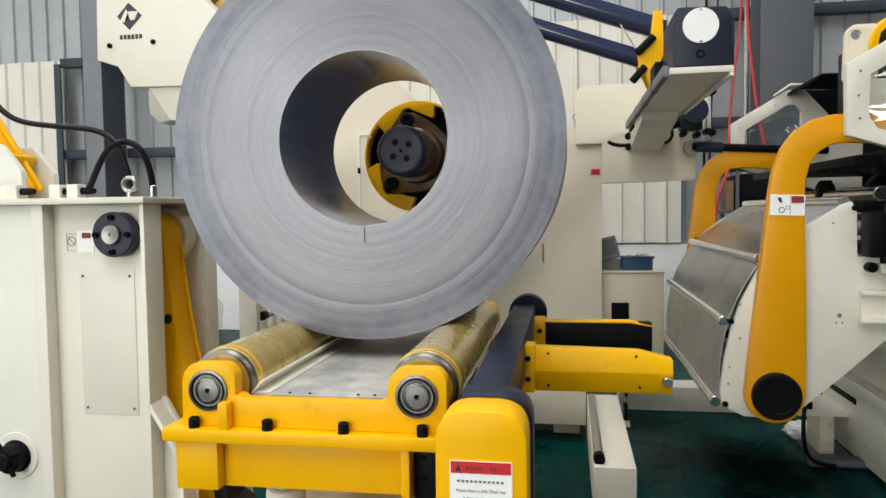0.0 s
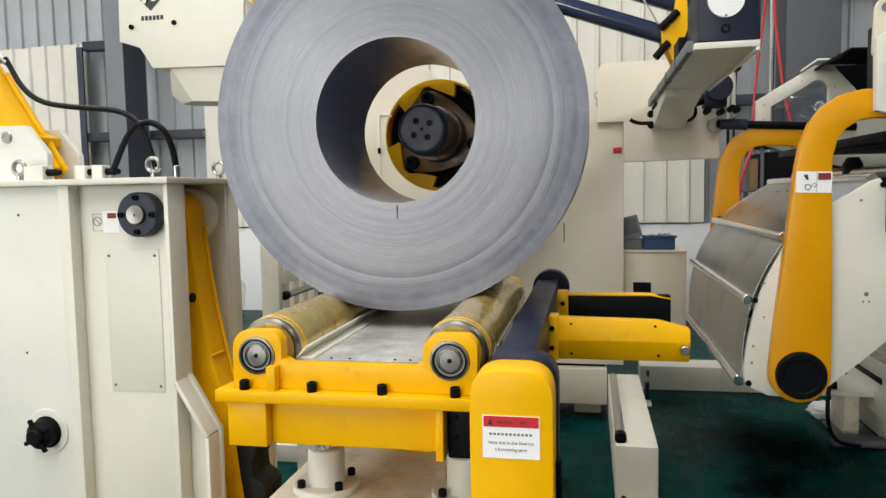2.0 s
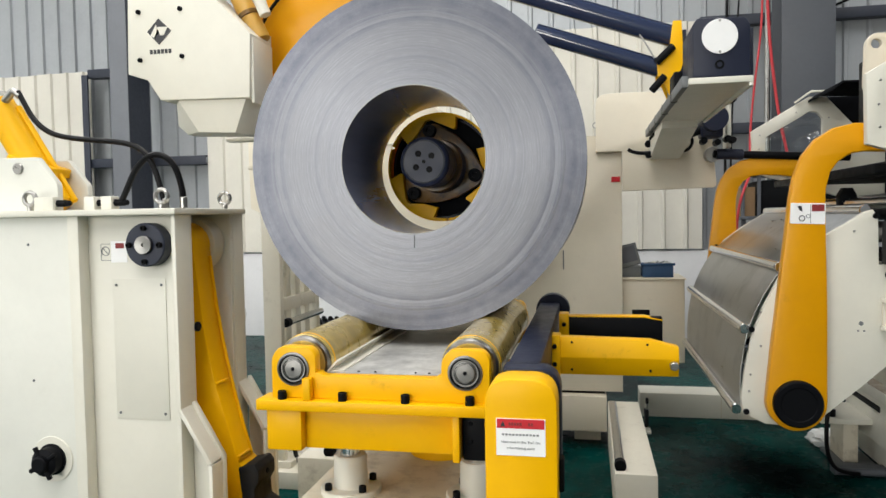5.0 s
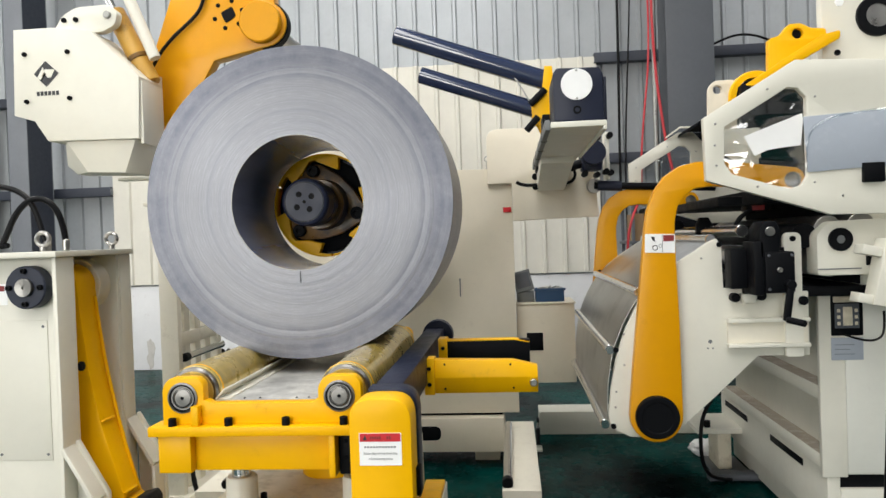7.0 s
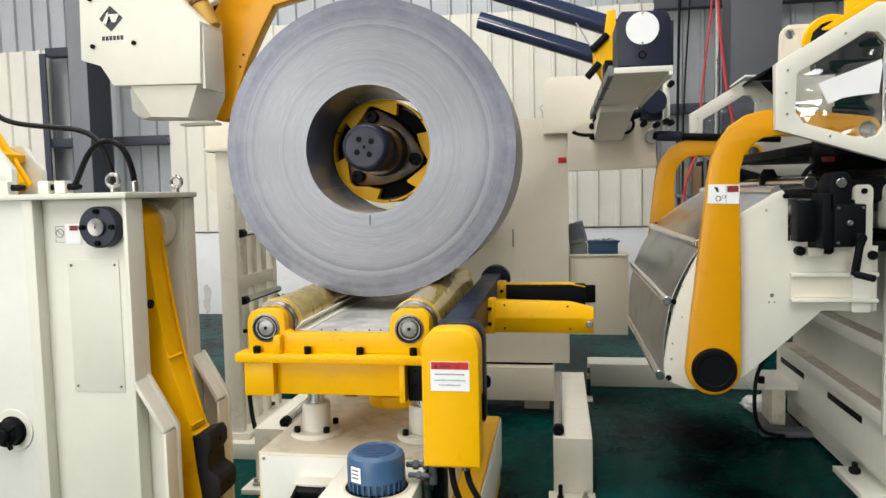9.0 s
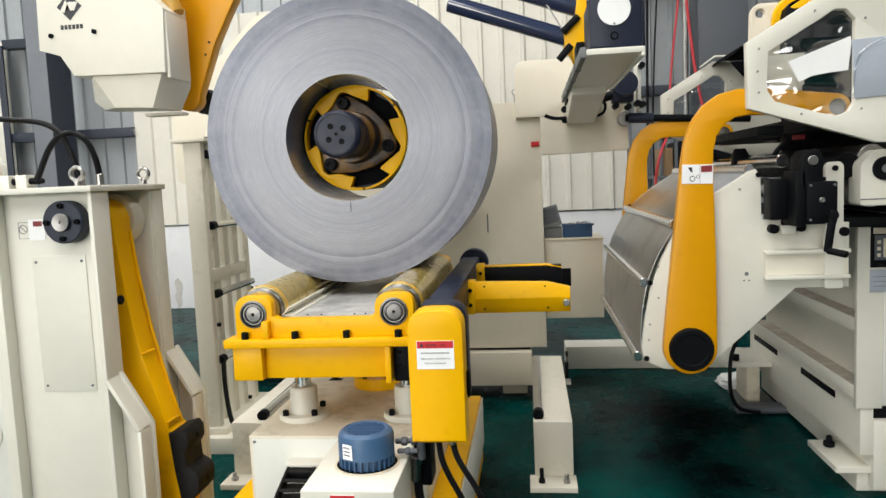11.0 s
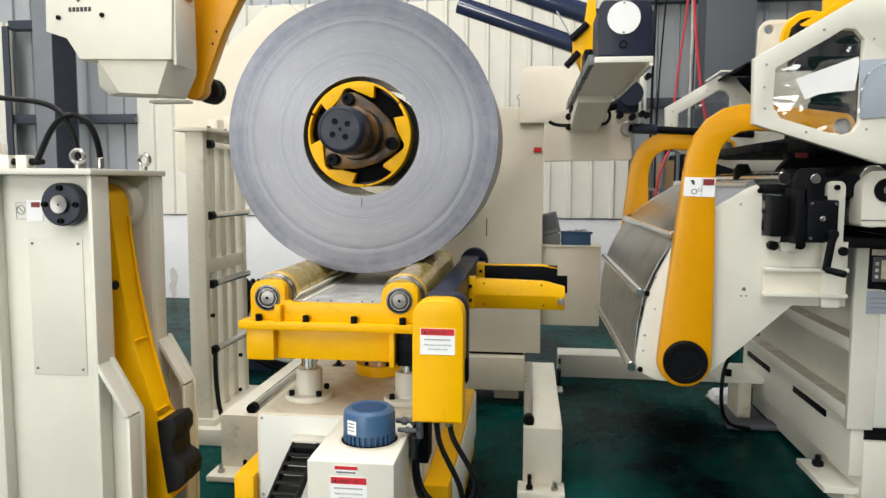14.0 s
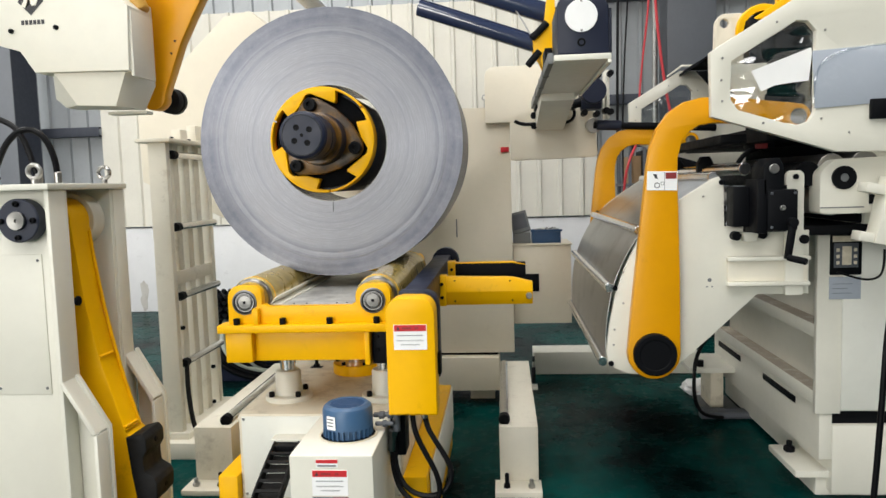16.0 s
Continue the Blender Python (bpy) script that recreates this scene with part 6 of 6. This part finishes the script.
    part("sheave_core", rod((1.285, 3.475, 2.228), (1.285, 3.53, 2.228), 0.088, 36), BLACK, st)
    part("yellow_link", plate(rounded([(1.215, 2.275), (1.255, 2.247), (1.40, 2.335), (1.64, 2.466), (1.64, 2.502), (1.56, 2.484), (1.38, 2.376)], 0.012), 3.40, 3.44, bev=0.004), YELLOW, st, "yellow lever link")
    part("link_bracket", plate(rounded([(1.341, 2.33), (1.40, 2.33), (1.44, 2.385), (1.60, 2.47), (1.60, 2.525), (1.53, 2.532), (1.49, 2.556), (1.435, 2.555), (1.395, 2.505), (1.344, 2.492)], 0.015), 3.45, 3.50, [circle(1.472, 2.509, 0.024)], bev=0.004), YELLOW, st, "yellow bracket with a pin hole")
    part("pin_shade", rod((1.472, 3.47, 2.509), (1.472, 3.49, 2.509), 0.025, 20), BLACK, st)
    up = part("head_plate", plate([(1.60, 2.29), (3.9, 2.29), (3.9, 3.1), (1.62, 3.1), (1.60, 3.06)], 3.50, 3.56, bev=0.004), CREAM, st, "tall cream head plate")
    part("bearing_ring", ring((1.845, 3.478, 2.58), (0, 1, 0), 0.055, 0.095, 0.024, 44), BLACK, up, "black bearing ring")
    part("bearing_core", rod((1.845, 3.485, 2.58), (1.845, 3.51, 2.58), 0.056, 32), STEEL, up)
    for x, z in ((1.66, 2.50), (1.665, 2.42)):
        part("plate_screw", bolt((x, 3.50, z), (0, -1, 0), 0.014, 0.01), BLACK, up)
    part("hex_hole", rod((1.68, 3.496, 2.655), (1.68, 3.503, 2.655), 0.022, 6, 0.001), LABEL, up)
    # roll bed
    bed = part("roll_bed", box(1.43, 2.6, 3.34, 5.0, 1.30, 1.345, 0.004), BLACK, st, "black roll bed")
    for x, z, r, mat in ((1.152, 1.605, 0.029, CHROME), (1.42, 1.575, 0.055, BLACK), (1.52, 1.60, 0.06, STEEL), (1.66, 1.61, 0.06, STEEL), (1.52, 1.45, 0.06, STEEL)):
        part("roll", rod((x, 3.30, z), (x, 4.92, z), r, 28), mat, st, "ground steel roll" if mat is not BLACK else "black rubber roll")
    for y in (3.92, 4.55):
        part("roll_support", joined(box(1.112, 1.192, y, y + 0.06, 1.50, 1.655, 0.008), plate([(1.114, 1.65), (1.190, 1.65), (1.172, 1.682), (1.132, 1.682)], y + 0.002, y + 0.058, bev=0.004)), BLACK, st)
    part("inner_block", box(1.28, 2.5, 3.40, 4.90, 1.73, 1.80, 0.01), BLACK, st, "dark guide head under the guard")
    part("inner_bar", box(1.05, 1.16, 3.30, 4.93, 1.72, 1.76, 0.006), BLACK, st)
    part("sensor", joined(box(1.30, 1.42, 3.70, 3.80, 1.70, 1.76, 0.01), tube([(1.24, 3.7, 1.62), (1.26, 3.7, 1.69), (1.33, 3.7, 1.72), (1.42, 3.72, 1.72)], 0.012)), BLACK, st)
    part("sensor_cap", box(1.325, 1.385, 3.69, 3.70, 1.705, 1.745, 0.004), DARKRED, st, "dark red sensor cap")
    # hand-wheel gearbox
    gb = part("adjuster_gearbox", box(1.165, 1.285, 3.05, 3.22, 1.345, 1.515, 0.008), BLACK, st, "black worm gearbox with a crank")
    part("gearbox_neck", plate(rounded([(1.150, 1.49), (1.228, 1.49), (1.232, 1.61), (1.215, 1.645), (1.170, 1.645), (1.148, 1.61)], 0.012), 3.06, 3.20, bev=0.005), BLACK, gb)
    part("gearbox_plate", box(1.125, 1.165, 3.06, 3.21, 1.335, 1.56, 0.004), BLACK, gb)
    part("motor_body", box(1.056, 1.125, 3.15, 3.246, 1.358, 1.53, 0.006), BLACK, gb)
    part("gearbox_flange", box(1.125, 1.30, 3.21, 3.24, 1.33, 1.53, 0.003), BLACK, gb)
    for x, z in ((1.18, 1.36), (1.272, 1.36), (1.18, 1.50), (1.272, 1.50)):
        part("gearbox_screw", bolt((x, 3.05, z), (0, -1, 0), 0.006, 0.005), STEELGREY, gb)
    part("gearbox_bush", rod((1.19, 3.052, 1.60), (1.19, 3.06, 1.60), 0.02, 20), STEEL, gb)
    part("gearbox_nut", bolt((1.222, 3.05, 1.44), (0, -1, 0), 0.011, 0.01), STEEL, gb)
    cr = part("crank", joined(rod((1.255, 3.05, 1.38), (1.255, 3.01, 1.38), 0.02, 16), turned(box(-0.014, 0.014, 3.012, 3.034, -0.15, 0.01, 0.005), pose(1.255, 0, 1.38, 0, 8, 0)), rod((1.235, 3.02, 1.238), (1.285, 2.96, 1.226), 0.014, 16)), BLACK, gb, "black crank handle")
    part("bracket_strip", plate(rounded([(1.30, 1.05), (1.375, 1.05), (1.375, 1.575), (1.36, 1.592), (1.315, 1.592), (1.30, 1.575)], 0.01), 3.22, 3.248, bev=0.003), CREAM, st, "cream bracket strip")
    part("strip_screw", bolt((1.337, 3.22, 1.565), (0, -1, 0), 0.012, 0.012), BLACK, st)
    for x, z in ((1.09, 1.315), (1.20, 1.32), (1.375, 1.295)):
        part("cap_screw", rod((x, 3.25, z), (x, 3.205, z), 0.02, 16), BLACK, st)
    part("screw_block", plate([(1.125, 1.29), (1.175, 1.29), (1.185, 1.33), (1.115, 1.33)], 3.21, 3.25, bev=0.003), CREAM, st)
    part("ledge", box(1.055, 1.40, 3.205, 3.25, 1.205, 1.222, 0.003), CREAM, st)
    part("ledge", box(1.055, 1.40, 3.205, 3.25, 1.095, 1.112, 0.003), CREAM, st)
    part("ledge_back", box(1.06, 1.40, 3.235, 3.25, 1.112, 1.205, 0.003), CREAM_DUSTY, st)
    # bearing block and column
    bb = part("bearing_block", plate(rounded([(1.44, 1.40), (1.78, 1.40), (1.78, 1.64), (1.50, 1.635), (1.44, 1.58)], 0.02), 3.22, 3.34, bev=0.004), CREAM, st, "cream bearing block")
    part("bearing_bush", ring((1.535, 3.205, 1.555), (0, 1, 0), 0.018, 0.05, 0.02, 36), BLACK, bb)
    part("bush_core", rod((1.535, 3.21, 1.555), (1.535, 3.222, 1.555), 0.02, 20), GREY, bb)
    part("block_line", box(1.44, 1.62, 3.217, 3.22, 1.425, 1.43, 0), MIDINK, bb)
    part("block_notch", box(1.64, 1.70, 3.21, 3.222, 1.44, 1.50, 0.002), BLACK, bb)
    part("head_column", box(1.68, 3.9, 3.34, 4.9, 1.345, 2.30, 0.006), CREAM, st)
    col = part("column", box(1.66, 3.9, 3.50, 5.0, 0.44, 1.30, 0.006), CREAM, st, "cream machine column")
    part("column_front", box(1.66, 3.9, 3.485, 3.50, 0.45, 1.29, 0.003), WHITE, col, "pale column front cover")
    part("column_edge", box(1.545, 1.66, 3.49, 3.52, 0.432, 1.30, 0.003), CREAM, col)
    # Black strip paints the shade in the gap below the column.
    part("column_gap_shade", box(1.63, 3.9, 3.53, 5.1, 0.36, 0.445, 0.001), BLACK, st)
    part("sole_beam", box(1.63, 3.9, 3.50, 5.2, 0.03, 0.372, 0.006), CREAM, st)
    # stiffened left face of the column, reaching back
    part("side_web", box(1.63, 1.66, 3.52, 5.1, 0.44, 1.30, 0.004), CREAM, st)
    for z in (0.502, 0.828):
        sf = part("side_stiffener", box(1.545, 1.63, 3.52, 5.1, z - 0.032, z + 0.032, 0.004), CREAM, st, "cream side stiffener")
        part("dust_layer", box(1.549, 1.63, 3.525, 5.1, z + 0.032, z + 0.0335, 0), DUST, sf, "brown dust on the stiffener")
    part("lower_skirt", box(1.57, 1.63, 3.505, 5.25, 0.20, 0.47, 0.004), CREAM, st)
    for ya in (3.79, 4.67):
        part("skirt_slot", box(1.566, 1.572, ya, ya + 0.47, 0.392, 0.428, 0.002), BLACK, st, "dark slot in the skirt")
    ft = part("foot_plate", plate(rounded([(1.475, 0.10), (1.80, 0.10), (1.80, 0.132), (1.475, 0.132)], 0.004), 3.53, 3.90, bev=0.003), CREAM, st, "cream foot plate with an anchor bolt")
    part("anchor_bolt", joined(rod((1.545, 3.80, 0.13), (1.545, 3.80, 0.19), 0.014, 12), rod((1.545, 3.80, 0.132), (1.545, 3.80, 0.16), 0.028, 6)), BLACK, ft)
    part("foot_block", box(1.58, 3.9, 3.56, 3.9, 0.0, 0.10, 0.004), CREAM, ft)
    part("rear_foot", box(1.447, 1.532, 4.90, 5.15, 0.02, 0.285, 0.005), CREAM_WORN, st, "narrow cream rear foot")
    part("rear_sole", box(1.40, 1.63, 4.86, 5.2, 0.0, 0.02, 0.003), GREY, st)
    part("rear_bolt", rod((1.36, 4.83, 0.365), (1.36, 4.83, 0.322), 0.022, 12), BLACK, st)
    part("rear_ledge", box(1.284, 1.57, 4.78, 5.2, 0.288, 0.322, 0.004), CREAM, st)
    part("floor_hose", tube([(1.36, 4.66, 0.55), (1.28, 4.62, 0.47), (1.26, 4.6, 0.33), (1.262, 4.6, 0.18), (1.30, 4.62, 0.08), (1.36, 4.64, 0.04), (1.46, 4.66, 0.03)], 0.012), CABLE, st, "black hose curving to the floor")
    part("floor_pipe", joined(rod((1.333, 4.70, 0.03), (1.70, 4.70, 0.03), 0.022, 16), box(1.34, 1.70, 4.715, 4.80, 0.0, 0.05, 0.004)), STEELGREY, st, "dark pipe lying along the foot")
    # gauge panel and type plate on the column front, tilted control box
    gp = part("gauge_panel", box(1.598, 1.74, 3.478, 3.49, 1.10, 1.29, 0.004), BLACK, st, "dark gauge panel with a brass face")
    part("gauge_face", box(1.612, 1.722, 3.474, 3.478, 1.135, 1.25, 0.002), STEELGREY, gp)
    part("gauge_window", box(1.648, 1.690, 3.471, 3.474, 1.148, 1.235, 0.002), CREAM_WORN, gp)
    for z in (1.15, 1.18, 1.21):
        for x in (1.622, 1.700):
            part("gauge_button", box(x, x + 0.014, 3.470, 3.474, z, z + 0.016, 0.001), CREAM_WORN, gp)
    part("gauge_header", box(1.606, 1.73, 3.474, 3.478, 1.256, 1.284, 0.001), CREAM_WORN, gp)
    part("type_plate", box(1.598, 1.74, 3.484, 3.49, 0.985, 1.09, 0.001), HAZE, st, "grey type plate")
    for k in range(3):
        part("plate_bar", box(1.612, 1.70 - 0.02 * (k % 2), 3.4825, 3.484, 1.012 + 0.022 * k, 1.0145 + 0.022 * k, 0), GREY, st)
    cbx = part("control_box", turned(joined(box(-0.05, 0.20, -0.05, 0.05, -0.14, 0.14, 0.006), box(-0.13, -0.05, -0.04, 0.04, 0.06, 0.10, 0.004), box(-0.11, -0.05, -0.04, 0.04, -0.14, -0.10, 0.004)), pose(1.675, 3.12, 1.41, 0, 12, 0)), CREAM, st, "tilted cream control box on a bracket")
    part("box_face", turned(box(-0.01, 0.19, -0.055, -0.05, -0.12, 0.125, 0.003), pose(1.675, 3.12, 1.41, 0, 12, 0)), WHITE, cbx)
    part("box_screen", turned(box(0.06, 0.19, -0.058, -0.055, 0.0, 0.12, 0.002), pose(1.675, 3.12, 1.41, 0, 12, 0)), BLACK, cbx)
    part("box_stay", box(1.70, 1.76, 3.16, 3.24, 1.38, 1.44, 0.004), CREAM, cbx)
    part("box_cable", tube([(1.66, 3.12, 1.25), (1.70, 3.2, 1.16), (1.74, 3.3, 1.10), (1.70, 3.4, 1.08), (1.62, 3.46, 1.12)], 0.005), CABLE, cbx)
    return st


support_post()
hold_down()
decoiler()
side_cabinet()
threading_table()
straightener()
random.seed(21)
bag = bmesh.new()
bmesh.ops.create_icosphere(bag, subdivisions=3, radius=0.09)
for v in bag.verts:
    k = 1 + 0.45 * noise.noise(v.co * 22) + 0.2 * noise.noise(v.co * 60)
    v.co = Vector((1.45 + v.co.x * k, 5.28 + v.co.y * k, 0.062 + v.co.z * k * 0.65))
solo("plastic_bag", bag, LABEL, "crumpled white plastic bag lying on the floor", "bag")
rk = thing("equipment_rack", (1.82, 7.5, 0), "open grey steel rack with black equipment before the wall", "equipment rack")
for x in (1.30, 1.44, 2.26):
    for y in (7.2, 7.86):
        part("rack_post", box(x, x + 0.03, y, y + 0.03, 0.0, 1.95, 0.003), STEELGREY, rk)
for z in (0.30, 0.95, 1.50, 1.91):
    part("rack_shelf", box(1.28, 2.31, 7.17, 7.91, z, z + 0.03, 0.003), STEELGREY, rk)
part("equipment_case", box(1.48, 2.24, 7.24, 7.84, 1.53, 1.86, 0.02), BLACK, rk)
part("equipment_case", box(1.34, 2.24, 7.24, 7.84, 0.98, 1.38, 0.02), BLACK, rk)
part("equipment_case", box(1.34, 2.24, 7.24, 7.84, 0.33, 0.8, 0.02), BLACK, rk)
solo("carton_box", box(1.335, 1.43, 7.24, 7.70, 1.53, 1.80, 0.006), CARTON, "small brown cardboard carton on the dark rack", "carton")
lamp_cable = solo("hanging_cable", tube([(1.50, 2.92, 0.012), (1.515, 2.90, 0.10), (1.532, 2.90, 0.28), (1.546, 2.90, 0.52), (1.560, 2.90, 0.78), (1.575, 2.91, 1.0), (1.64, 2.96, 1.18), (1.72, 3.06, 1.28), (1.76, 3.10, 1.32)], 0.012), CABLE, "black cable hanging beside the machine", "cable")

COIL_THING = steel_coil()
CAR_THING = coil_car()


def motions():
    walk(COIL_THING, [(t, pose(CX, 2.18 + s, CZ)) for t, s in SLIDE])
    walk(CAR_THING, [(t, pose(-0.64, 2.3 + s, 0)) for t, s in SLIDE])


motions()
